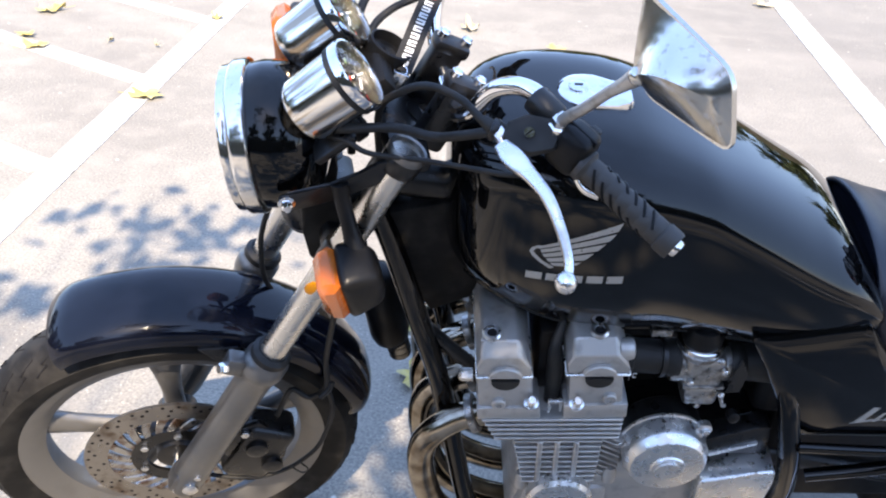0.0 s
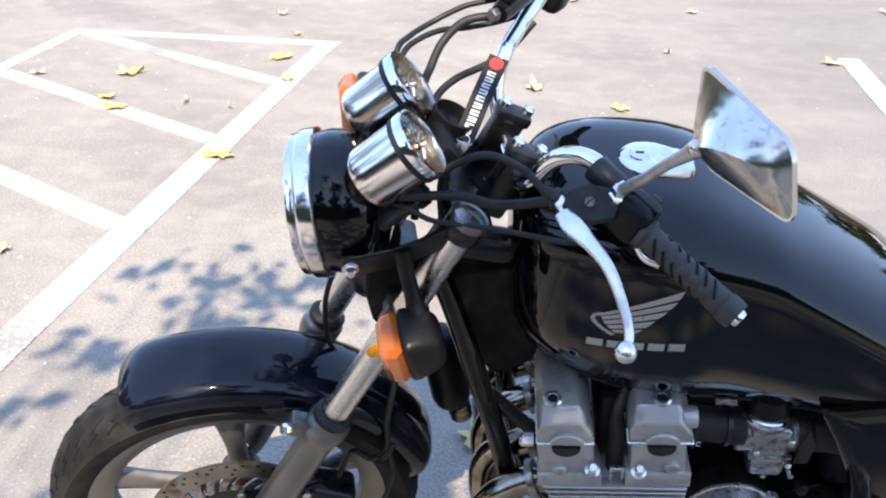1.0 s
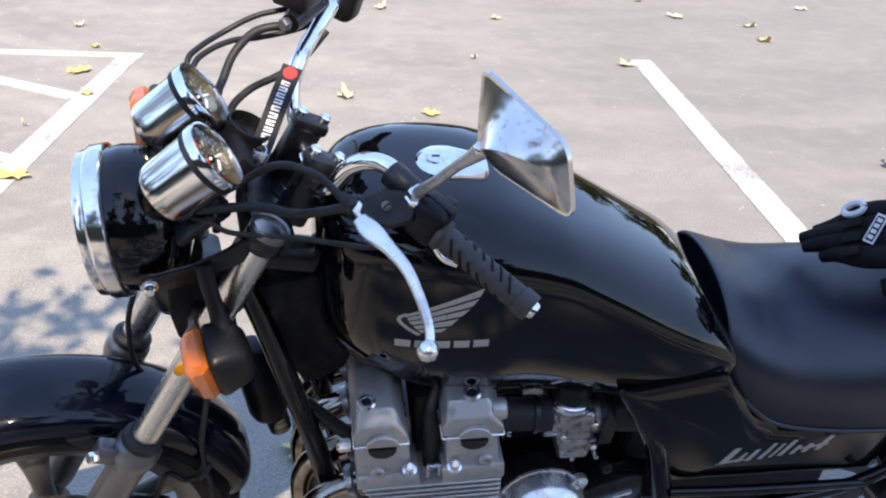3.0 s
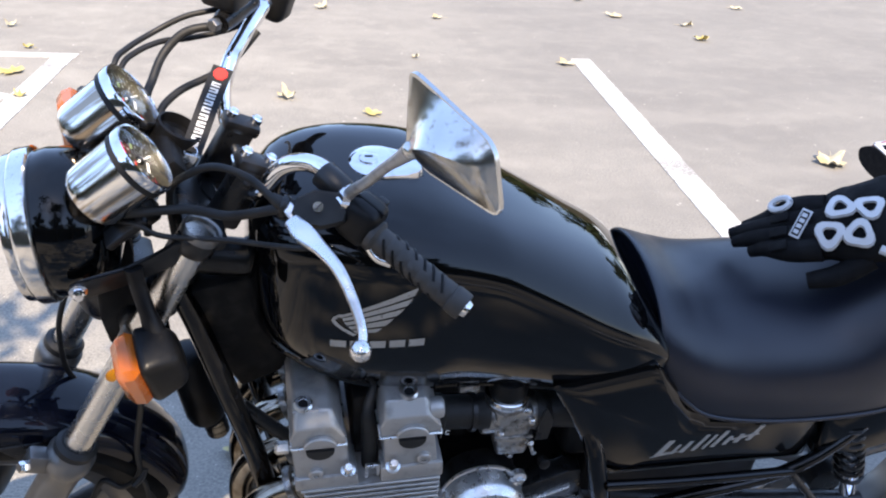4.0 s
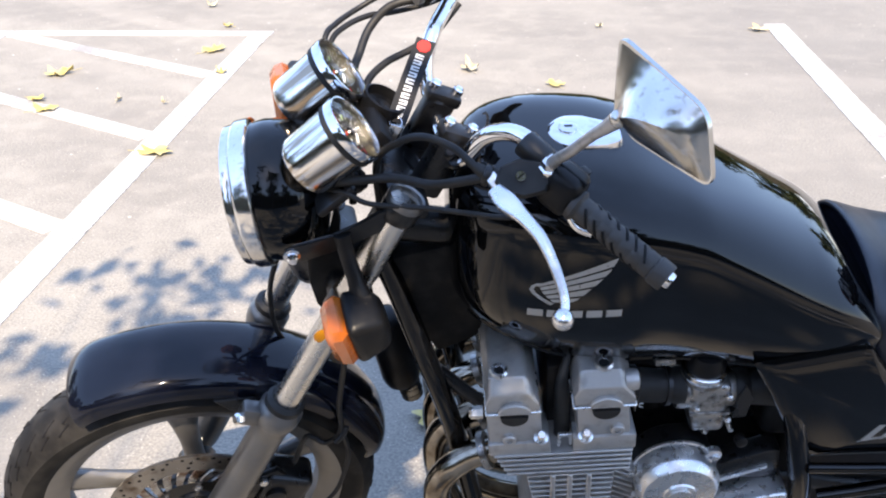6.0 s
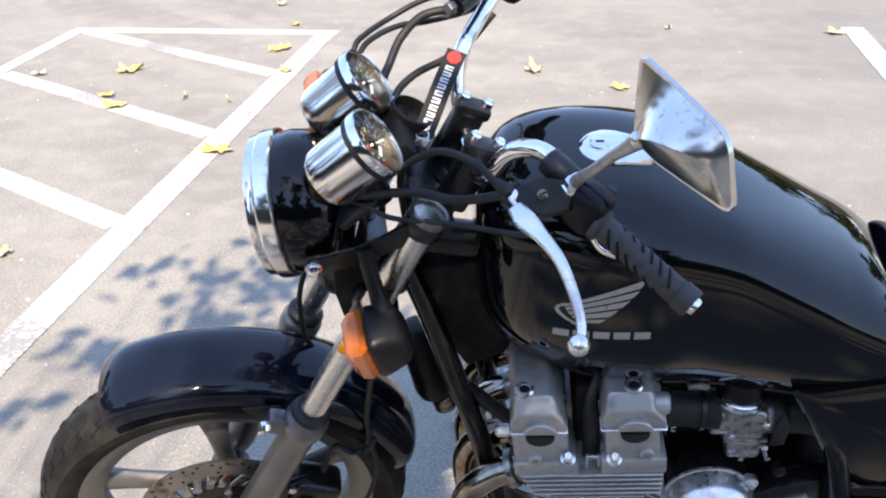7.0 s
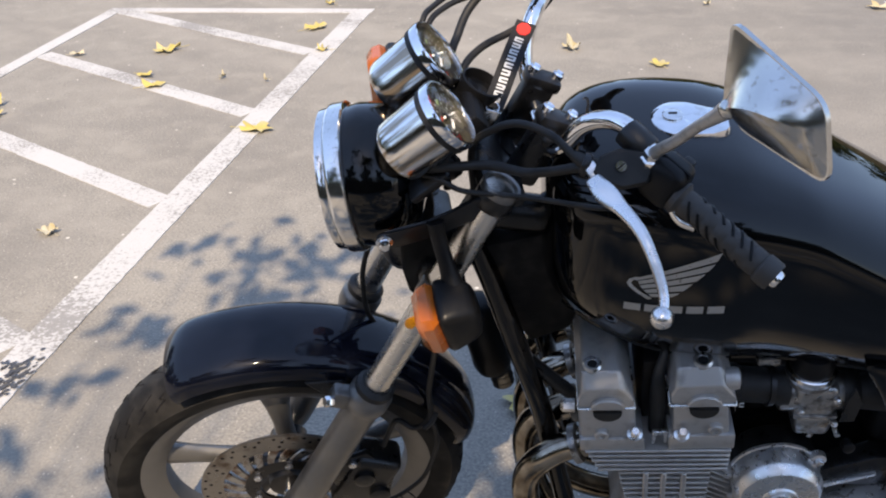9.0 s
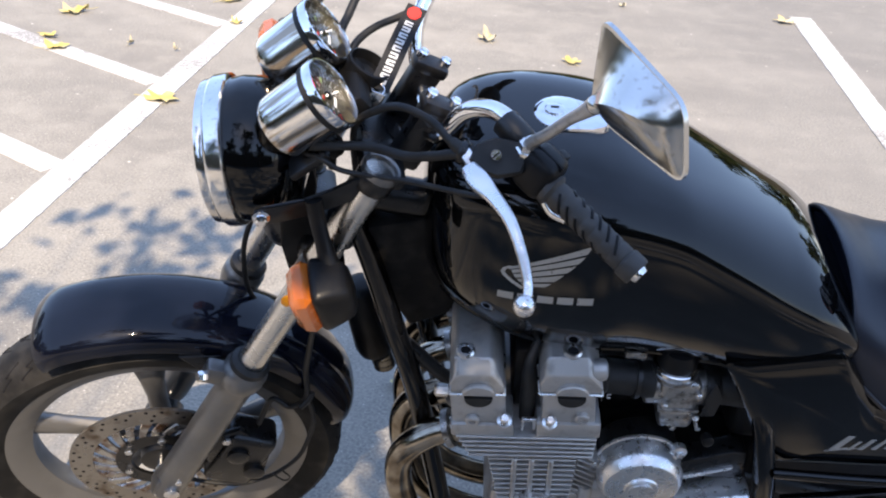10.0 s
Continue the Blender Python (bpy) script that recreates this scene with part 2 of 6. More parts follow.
    col = mix(ramp(edge.outputs[0], 0.5, 2.6, 0, 0.42), col, (0.137, 0.132, 0.122))
    nt.links.new(col, b.inputs["Base Color"])
    bp = nt.nodes.new("ShaderNodeBump")
    bp.inputs["Strength"].default_value, bp.inputs["Distance"].default_value = 0.6, 0.004
    nt.links.new(grit.outputs[0], bp.inputs["Height"])
    nt.links.new(bp.outputs[0], b.inputs["Normal"])
    return mat


def line_paint_material():
    mat = material("worn_road_paint", (0.55, 0.54, 0.515), 0.7, grain=(30, 0.1), bump=(180, 0.5, 0.003))
    nt = mat.node_tree
    b = nt.nodes["Principled BSDF"]
    tc = nt.nodes.new("ShaderNodeTexCoord")
    n = nt.nodes.new("ShaderNodeTexNoise")
    n.inputs["Scale"].default_value, n.inputs["Detail"].default_value = 95, 8
    big = nt.nodes.new("ShaderNodeTexNoise")
    big.inputs["Scale"].default_value = 2.2
    add = nt.nodes.new("ShaderNodeMath")
    add.operation = "ADD"
    for t in (n, big):
        nt.links.new(tc.outputs["Object"], t.inputs["Vector"])
    nt.links.new(n.outputs[0], add.inputs[0])
    nt.links.new(big.outputs[0], add.inputs[1])
    r = nt.nodes.new("ShaderNodeMapRange")
    r.inputs[1].default_value, r.inputs[2].default_value = 1.01, 1.18
    nt.links.new(add.outputs[0], r.inputs[0])
    m = nt.nodes.new("ShaderNodeMix")
    m.data_type = "RGBA"
    m.inputs[6].default_value, m.inputs[7].default_value = (0.46, 0.452, 0.43, 1), (0.24, 0.23, 0.212, 1)
    nt.links.new(r.outputs[0], m.inputs[0])
    nt.links.new(m.outputs[2], b.inputs["Base Color"])
    return mat


ASPHALT, LINE = asphalt_material(), line_paint_material()

# ---- mesh helpers ----
def part(name, bm, mat, parent=None, label="", flat=False, m=None):
    """Links a bmesh as one mesh object, under a thing or a part."""
    me = bpy.data.meshes.new(name)
    bmesh.ops.recalc_face_normals(bm, faces=bm.faces)
    if not flat:
        for f in bm.faces:
            f.smooth = True
        for e in bm.edges:
            if len(e.link_faces) == 2 and e.calc_face_angle() > radians(38):
                e.smooth = False
    bm.to_mesh(me)
    bm.free()
    for one in mat if isinstance(mat, (list, tuple)) else (mat,):
        me.materials.append(one)
    ob = new(name, me)
    if parent:
        ob.parent = parent
    if m:
        ob.matrix_basis = m
    return tagged(ob, label)


def spline(points, steps=6):
    """Catmull-Rom through the points (any length of row)."""
    p = [Vector(q) for q in points]
    if len(p) < 3:
        return p
    p = [p[0] * 2 - p[1]] + p + [p[-1] * 2 - p[-2]]
    out = []
    for a, b, c, d in zip(p, p[1:], p[2:], p[3:]):
        for k in range(steps):
            t = k / steps
            out.append(0.5 * (2 * b + (c - a) * t + (2 * a - 5 * b + 4 * c - d) * t * t + (3 * b - a - 3 * c + d) * t**3))
    return out + [p[-2]]


def skin(bm, rings, caps=True, closed=False, wrap=True):
    rows = [[bm.verts.new(v) for v in ring] for ring in rings]
    n = len(rows[0])
    for a, b in list(zip(rows, rows[1:])) + ([(rows[-1], rows[0])] if closed else []):
        for i in range(n if wrap else n - 1):
            bm.faces.new((a[i], a[(i + 1) % n], b[(i + 1) % n], b[i]))
    if caps and not closed and wrap:
        bm.faces.new(rows[0])
        bm.faces.new(rows[-1][::-1])
    return rows


def tube(points, r, n=12, steps=6, bm=None, smooth=True):
    """A round bar along a line. r: one radius, or one for each given point."""
    bm = bm or bmesh.new()
    many = isinstance(r, (list, tuple))
    rows = [(*p, r[i] if many else r) for i, p in enumerate(points)]
    if smooth and len(points) > 2:
        c = [Vector(q[:3]) for q in rows]
        line = spline(c, steps)
        rad = [v.x for v in spline([Vector((q[3], 0, 0)) for q in rows], steps)]
    else:
        line, rad = [Vector(q[:3]) for q in rows], [q[3] for q in rows]
    up, rings = None, []
    for i, p in enumerate(line):
        d = (line[min(i + 1, len(line) - 1)] - line[max(i - 1, 0)]).normalized()
        up = d.orthogonal().normalized() if up is None else (up - d * up.dot(d)).normalized()
        side = d.cross(up)
        rings.append([p + rad[i] * (math.cos(a) * up + math.sin(a) * side) for a in (2 * math.pi * k / n for k in range(n))])
    skin(bm, rings)
    return bm


def lathe(profile, at, axis, n=32, bm=None, caps=True):
    """Turns (radius, height) rows about an axis."""
    bm = bm or bmesh.new()
    d = Vector(axis).normalized()
    u = d.orthogonal().normalized()
    v = d.cross(u)
    skin(bm, [[Vector(at) + d * h + max(r, 0.0004) * (math.cos(a) * u + math.sin(a) * v) for a in (2 * math.pi * k / n for k in range(n))] for r, h in profile], caps)
    return bm


def box(size, m, bevel=0.0, bm=None, seg=2, taper=1.0):
    bm2 = bmesh.new()
    bmesh.ops.create_cube(bm2, size=1)
    for v in bm2.verts:
        k = taper if v.co.z > 0 else 1.0
        v.co = Vector((v.co.x * size[0] * k, v.co.y * size[1] * k, v.co.z * size[2]))
    if bevel:
        bmesh.ops.bevel(bm2, geom=bm2.edges[:], offset=bevel, segments=seg, profile=0.5, affect="EDGES")
    bm2.transform(m if isinstance(m, Matrix) else Matrix.Translation(m))
    return join(bm, bm2)


def join(bm, other):
    if bm is None:
        return other
    me = bpy.data.meshes.new("tmp")
    other.to_mesh(me)
    other.free()
    bm.from_mesh(me)
    bpy.data.meshes.remove(me)
    return bm


def prism(poly, y0, y1, bevel=0.0, seg=2, bm=None, m=None):
    """A plate: an outline in x and z, from y0 to y1."""
    b2 = bmesh.new()
    a = [b2.verts.new((x, y0, z)) for x, z in poly]
    c = [b2.verts.new((x, y1, z)) for x, z in poly]
    n = len(poly)
    b2.faces.new(a)
    b2.faces.new(c[::-1])
    for i in range(n):
        b2.faces.new((a[i], c[i], c[(i + 1) % n], a[(i + 1) % n]))
    if bevel:
        bmesh.ops.bevel(b2, geom=b2.edges[:], offset=bevel, segments=seg, profile=0.5, affect="EDGES")
    if m:
        b2.transform(m)
    return join(bm, b2)


def basis(at, zdir, xdir=(1, 0, 0)):
    """A pose whose z runs along zdir and whose x is near xdir."""
    z = Vector(zdir).normalized()
    x = Vector(xdir)
    x = (x - z * x.dot(z)).normalized()
    y = z.cross(x)
    m = Matrix((x, y, z)).transposed().to_4x4()
    m.translation = at
    return m


def hexbolt(at, axis, r=0.006, h=0.005, bm=None):
    return lathe([(r * 0.9, 0), (r, h * 0.2), (r, h * 0.85), (r * 0.85, h)], at, axis, 6, bm)

# ---- ground ----
bm = bmesh.new()
bmesh.ops.create_grid(bm, x_segments=40, y_segments=40, size=400)
tagged(part("ground", bm, ASPHALT), "sun-bleached grey asphalt of a parking lot", "ground", kind="structure")


def stripe(a, b, wide, z=0.004):
    """A painted stripe from a to b on the ground, its edge slightly ragged."""
    a, b = Vector((*a, 0)), Vector((*b, 0))
    d = (b - a).normalized()
    side = Vector((-d.y, d.x, 0)) * wide / 2
    n = max(2, int((b - a).length / 0.03))
    bm = bmesh.new()
    rings = []
    for i in range(n + 1):
        p = a.lerp(b, i / n)
        j = [0.004 * noise.noise(p * 23 + Vector((k, 0, 0))) for k in (0, 40)]
        q = [p - side * (1 + j[0] / wide * 2), p + side * (1 + j[1] / wide * 2)]
        rings.append([q[0] + Vector((0, 0, 0)), q[0] + Vector((0, 0, z)), q[1] + Vector((0, 0, z)), q[1]])
    skin(bm, rings)
    return bm


# dark specks where two lines meet: worn paint, and a twig's shadow painted in
rnd = random.Random(31)
bm = bmesh.new()
for k in range(105):
    cx, cy, r = min(-0.946, max(-1.06, rnd.gauss(-0.998, 0.03))), rnd.gauss(0.494, 0.06), rnd.uniform(0.0015, 0.0085)
    long = rnd.uniform(0.8, 2.6)
    spot = [bm.verts.new((cx + r * rnd.uniform(0.4, 1.3) * math.cos(a) + 0.35 * r * long * math.sin(a), cy + r * long * rnd.uniform(0.5, 1.3) * math.sin(a), 0.0062 + 0.00004 * k)) for a in (2 * math.pi * j / 11 for j in range(11))]
    bm.faces.new(spot)
tagged(part("worn_shaded_spots", bm, SPECKS), "dark specks of worn paint and painted twig shadow", "road stain", kind="stuff")

AISLE = "stripes of the hatched aisle"
STRIPES = [((-1.002, -3.243), (-1.002, 4.207), 0.12), ((-2.606, -2.22), (-2.606, 4.207), 0.09), ((-2.653, 4.261), (-0.936, 4.261), 0.095), ((2.064, -2.527), (2.064, 4.505), 0.125)]
# slanting hatch bars between the two long lines
for k in range(-4, 4):
    y = 0.648 + 0.921 * k
    STRIPES.append(((-1.065, y), (-2.558, y + 0.553 * 1.492), 0.105))
for n, (a, b, w) in enumerate(STRIPES):
    ob = part("parking_line", stripe(a, b, w, (0.005, 0.0045, 0.004, 0.005)[n] if n < 4 else 0.003), LINE)
    tagged(ob, "worn white painted parking line on asphalt", "road marking", AISLE if n != 3 else "", "structure")

# ---- motorcycle ----
# Its own axes: x to the rear from the front axle, y to its right, z up. It leans on its side stand, with the bars turned to the left.
RAKE, STEER = 26.5, 12.0
bike = tagged(new("motorcycle"), "black and chrome four-cylinder street motorcycle leaning on its side stand", "motorcycle")
bike.matrix_world = pose(0.0135, 0.0277, 0.032, 12.74, 0, 5.57) @ pose(0, 0, 0, 0, -0.58, 0)
AX = Vector((math.sin(radians(RAKE)), 0, math.cos(radians(RAKE))))
HEAD0 = Vector((-0.097, 0, 0))
ST = Matrix.Translation(HEAD0) @ Matrix.Rotation(radians(STEER), 4, AX) @ Matrix.Translation(-HEAD0)
AXLE = Vector((-0.028, 0, 0.285))
FD = Vector((math.sin(radians(28.4)), 0, math.cos(radians(28.4))))
RIGHT = Vector((0, 1, 0))


def fork(d, y, fwd=0.0):
    return Vector((-0.008, y, 0.295)) + FD * d + Vector((-FD.z, 0, FD.x)) * fwd


def arm(angle, r, y, c=AXLE):
    """A point at an angle (degrees from up, towards the rear) on a circle about the axle."""
    a = radians(angle)
    return Vector((c.x + r * math.sin(a), y, c.z + r * math.cos(a)))


def wheel(name, centre, R, w, rim_r, m, disc_side, label):
    c = Vector(centre)
    lip, hw = rim_r, w * 0.36
    prof = [(lip, -hw), (lip + 0.003, -hw + 0.002), (lip + 0.003, -hw + 0.005), (lip - 0.006, -hw + 0.008), (lip - 0.012, -hw + 0.018), (lip - 0.026, -hw + 0.026),
            (lip - 0.034, 0), (lip - 0.026, hw - 0.026), (lip - 0.012, hw - 0.018), (lip - 0.006, hw - 0.008), (lip + 0.003, hw - 0.005), (lip + 0.003, hw - 0.002), (lip, hw),
            (lip - 0.012, hw - 0.004), (lip - 0.026, hw - 0.012), (lip - 0.04, hw - 0.022), (lip - 0.044, 0), (lip - 0.04, -hw + 0.022), (lip - 0.026, -hw + 0.012), (lip - 0.012, -hw + 0.004)]
    bm = bmesh.new()
    n = 96
    skin(bm, [[arm(360 * k / n, r, y, c) for r, y in prof] for k in range(n)], closed=True)
    hub = part(name, bm, RIM, bike, label, m=m)
    # tyre
    b, half = lip - 0.008, w / 2
    tp = [(b, -hw + 0.008), (b + 0.012, -hw - 0.003), (b + 0.03, -half + 0.003), (b + 0.045, -half), (R - 0.024, -half + 0.004), (R - 0.012, -half * 0.78), (R - 0.004, -half * 0.45), (R, 0),
          (R - 0.004, half * 0.45), (R - 0.012, half * 0.78), (R - 0.024, half - 0.004), (b + 0.045, half), (b + 0.03, half - 0.003), (b + 0.012, hw + 0.003), (b, hw - 0.008), (b - 0.004, 0)]
    bm = bmesh.new()
    skin(bm, [[arm(360 * k / n, r, y, c) for r, y in tp] for k in range(n)], closed=True)
    tyre = part("tyre", bm, TYRE, hub, "worn black road tyre")
    # thin dark strips on the tread stand for the shade inside its grooves
    for k in range(44 if m else 0):
        a = 360 * k / 44
        for s in (-1, 1):
            path = [arm(a + 4 * max(0, s), R - 0.0135, s * half * 0.8, c), arm(a + 4.5 + 4 * max(0, s), R - 0.0085, s * half * 0.64, c), arm(a + 2.5 + 4 * max(0, s), R - 0.0065, s * half * 0.55, c), arm(a + 8 + 4 * max(0, s), R - 0.0028, s * half * 0.3, c)]
            part("groove_strip", tube(path, [0.0016, 0.0022, 0.0022, 0.0012], 5, 1), DIAL, tyre)
    # hub and spokes
    bm = lathe([(0.02, -0.055), (0.034, -0.053), (0.036, -0.03), (0.045, -0.02), (0.045, 0.02), (0.036, 0.03), (0.034, 0.053), (0.02, 0.055)], c, RIGHT, 32)
    part("hub", bm, SATIN, hub)
    for k in range(5):
        a = 72 * k + 10
        rings = []
        for t in (0, 0.25, 0.5, 0.75, 1):
            r = 0.035 + t * (lip - 0.044 - 0.033)
            bend = 7 * math.sin(t * math.pi * 0.5)
            wide, thick = 0.022 - 0.006 * math.sin(t * math.pi) + 0.008 * t**3, 0.017 - 0.004 * t
            p = arm(a - bend, r, 0, c)
            tang = Vector((math.cos(radians(a - bend)), 0, -math.sin(radians(a - bend))))
            rings.append([p + tang * wide * math.cos(q) * (1 if abs(math.cos(q)) > 0.5 else 1.2) + RIGHT * thick * math.sin(q) for q in (2 * math.pi * j / 10 for j in range(10))])
        bm = bmesh.new()
        skin(bm, rings)
        part("spoke", bm, RIM, hub)
    return hub


front_wheel = wheel("front_wheel", AXLE, 0.3165, 0.112, 0.252, ST, -1, "grey five-spoke cast front wheel")

# brake disc: an outer band with holes, a carrier of slanted bars
DY = -0.05
bm = bmesh.new()
skin(bm, [[arm(3.75 * k, r, y) for r, y in ((0.151, DY - 0.0025), (0.151, DY + 0.0025), (0.113, DY + 0.0025), (0.113, DY - 0.0025))] for k in range(96)], closed=True)
disc = part("brake_disc", bm, DISC_RUST, bike, "rust-tinted drilled steel brake disc", m=ST)
for k in range(36):
    for r, off in ((0.144, 0), (0.134, 5), (0.121, 2.5)):
        if (r == 0.121 and k % 3) or (r == 0.134 and k % 2):
            continue
        bm = lathe([(0.0032, 0), (0.0028, 0.0001)], arm(10 * k + off, r, DY - 0.0026), -RIGHT, 8)
        part("hole", bm, DIAL, disc)
bm = bmesh.new()
skin(bm, [[arm(5 * k, r, y) for r, y in ((0.076, DY - 0.003), (0.076, DY + 0.003), (0.05, DY + 0.003), (0.05, DY - 0.003))] for k in range(72)], closed=True)
part("carrier", bm, SATIN, disc, "black disc carrier")
for k in range(24):
    a = 15 * k
    bm = bmesh.new()
    skin(bm, [[arm(a + t * 14 + s, 0.074 + 0.04 * t, y) for s, y in ((-4.4, DY - 0.0022), (4.4, DY - 0.0022), (4.4, DY + 0.0022), (-4.4, DY + 0.0022))] for t in (0, 0.33, 0.66, 1)])
    part("vane", bm, DISC, disc)
for k in range(6):
    part("disc_bolt", hexbolt(arm(60 * k + 10, 0.062, DY - 0.003), -RIGHT, 0.007, 0.006), ALLOY, disc)

# fender: a glossy shell round the tyre
def fender_ring(angle, inner):
    end = max(0.0, 1 - min(angle + 22, 76 - angle) / 7.0)
    out = []
    for k in range(21):
        q = math.pi * (k / 20) - math.pi / 2
        y = 0.072 * (1 - 0.08 * end * end) * math.sin(q)
        r = 0.328 + 0.042 * (abs(math.cos(q)) ** 0.6) - 0.012 * end * end
        if inner:
            y, r = y * 0.955, r - 0.0032
        out.append(arm(angle, r - 0.01 * max(0, angle - 40) / 36, y))
    return out


bm = bmesh.new()
angles = [-22 + 98 * k / 44 for k in range(45)]
skin(bm, [fender_ring(a, False) + fender_ring(a, True)[::-1] for a in angles])
fender = part("front_fender", bm, PAINT_SKY_TINT, bike, "glossy black front fender", m=ST)
for s in (-1, 1):
    poly = [(0.05, 0.597), (0.11, 0.59), (0.165, 0.555), (0.16, 0.51), (0.12, 0.50), (0.085, 0.55)]
    part("fender_stay", prism(poly, s * 0.066, s * 0.074, 0.003), SATIN, fender)

# fork legs
for s in (-1, 1):
    y = 0.1 * s
    prof = [(0.018, -0.03), (0.026, -0.026), (0.0285, -0.01), (0.0285, 0.05), (0.0275, 0.12), (0.0275, 0.27), (0.029, 0.3), (0.032, 0.305), (0.034, 0.315), (0.034, 0.334), (0.031, 0.338), (0.03, 0.342), (0.022, 0.343)]
    leg = part("fork_leg", lathe(prof, fork(0, y), FD, 28), FORK, bike, "dull grey alloy lower fork leg", m=ST)
    part("dust_seal", lathe([(0.022, 0.338), (0.0295, 0.339), (0.03, 0.352), (0.024, 0.358), (0.021, 0.358)], fork(0, y), FD, 28), RUBBER, leg)
    part("fork_tube", lathe([(0.0205, 0.33), (0.0205, 0.765)], fork(0, y), FD, 28), TUBE, leg, "bright steel fork tube")
    part("fork_cap", lathe([(0.0235, 0.754), (0.0255, 0.758), (0.0265, 0.768), (0.0245, 0.772), (0.022, 0.77), (0.0205, 0.762), (0.004, 0.762)], fork(0, y), FD, 24), FORK if s < 0 else SATIN, leg)
    part("axle_clamp", box((0.045, 0.042, 0.05), basis(fork(-0.005, y, 0.006), FD), 0.01), FORK, leg)
    part("axle_nut", lathe([(0.012, 0), (0.013, 0.003), (0.013, 0.012), (0.009, 0.015)], fork(0.005, y + 0.02 * s), RIGHT * s, 16), CHROME_OLD, leg)
    part("drain_bolt", hexbolt(fork(0.04, y + 0.026 * s), RIGHT * s, 0.006, 0.006), ALLOY, leg)
    if s > 0:
        continue
    part("stay_boss", box((0.036, 0.026, 0.036), basis(fork(0.312, y, 0.04), FD), 0.006), FORK, leg)
    part("stay_bolt", hexbolt(fork(0.312, y + 0.012 * s, 0.054), Vector((-FD.z, 0.3 * s, FD.x)), 0.0085, 0.014), CHROME, leg)
part("axle", tube([AXLE + RIGHT * -0.12, AXLE + RIGHT * 0.12], 0.009, smooth=False), CHROME_OLD, bike, m=ST)

# caliper and its hose
bm = box((0.085, 0.06, 0.14), basis(arm(78, 0.14, -0.066), FD), 0.014, seg=3)
cal = part("brake_caliper", bm, SATIN, bike, "black two-piston brake caliper", m=ST)
part("caliper_bracket", prism([(0.05, 0.38), (0.12, 0.4), (0.165, 0.335), (0.145, 0.262), (0.095, 0.27), (0.055, 0.315)], -0.086, -0.074, 0.004), SATIN, cal)
for d in ((0.11, 0.345), (0.13, 0.29)):
    part("piston_cap", lathe([(0.018, 0), (0.018, 0.008), (0.012, 0.011), (0.004, 0.011)], (d[0], -0.096, d[1]), -RIGHT, 20), SATIN, cal)
part("caliper_bolt", hexbolt((0.095, -0.087, 0.38), -RIGHT, 0.008, 0.007), ALLOY, cal)
part("brake_hose", tube([(0.15, -0.075, 0.4), (0.177, -0.07, 0.459), (0.203, -0.08, 0.447), (0.226, -0.085, 0.465), (0.235, -0.085, 0.491), (0.236, -0.08, 0.536), (0.247, -0.075, 0.599), (0.256, -0.07, 0.651), (0.262, -0.05, 0.76), (0.27, -0.02, 0.82)], 0.0045), RUBBER, bike, m=ST)
part("speedometer_cable", tube([(-0.01, -0.075, 0.27), (0.018, -0.08, 0.257), (0.057, -0.085, 0.243), (0.102, -0.088, 0.236), (0.145, -0.088, 0.247), (0.176, -0.086, 0.265), (0.207, -0.083, 0.296), (0.225, -0.08, 0.337), (0.239, -0.08, 0.394), (0.238, -0.08, 0.444), (0.228, -0.076, 0.466)], 0.004), RUBBER, bike, m=ST)
part("cable_loop", tube([(0.158, -0.09, 0.262), (0.177, -0.095, 0.242), (0.188, -0.095, 0.252), (0.176, -0.09, 0.268)], 0.0016), SATIN, bike, m=ST)
part("hose_clip", tube([(0.222, -0.094, 0.463), (0.236, -0.09, 0.476), (0.243, -0.084, 0.486)], 0.005, 8), SATIN, bike, m=ST)
part("wire_loom", tube([(0.2, 0.03, 0.83), (0.178, 0.03, 0.768), (0.167, 0.03, 0.735), (0.16, 0.03, 0.7), (0.157, 0.03, 0.638), (0.163, 0.03, 0.6), (0.178, 0.03, 0.568)], 0.0042), RUBBER, bike, m=ST)

# yokes
for d, th, nm in ((0.572, 0.032, "lower_yoke"), (0.75, 0.022, "upper_yoke")):
    bm = box((0.062, 0.2, th), basis(fork(d, 0, -0.012), FD), 0.008)
    for s in (-1, 1):
        lathe([(0.0245, -th * 0.55), (0.026, -th * 0.45), (0.026, th * 0.45), (0.0245, th * 0.55)], fork(d, 0.1 * s), FD, 24, bm)
    lathe([(0.03, -th * 0.6), (0.03, th * 0.6)], fork(d, 0, -0.05), FD, 20, bm)
    part(nm, bm, SATIN, bike, m=ST)
part("steering_nut", lathe([(0.016, 0), (0.016, 0.012), (0.01, 0.014)], fork(0.756, 0, -0.05), FD, 6), CHROME, bike, m=ST)
bm = lathe([(0.024, -0.075), (0.027, -0.07), (0.0285, -0.02), (0.0295, 0.0), (0.0265, 0.001), (0.024, -0.012), (0.003, -0.014)], (0.357, 0.03, 1.034), FD, 30)
ign = part("ignition_switch", bm, PLASTIC, bike, "black ignition switch barrel", m=ST)
part("lock_plate", lathe([(0.013, -0.013), (0.012, -0.011), (0.004, -0.011)], (0.357, 0.03, 1.034), FD, 20), SATIN, ign)
part("warning_light_panel", box((0.03, 0.09, 0.03), basis((0.335, 0.0, 1.02), (0.82, 0, 0.57)), 0.008), PLASTIC, bike, m=ST)

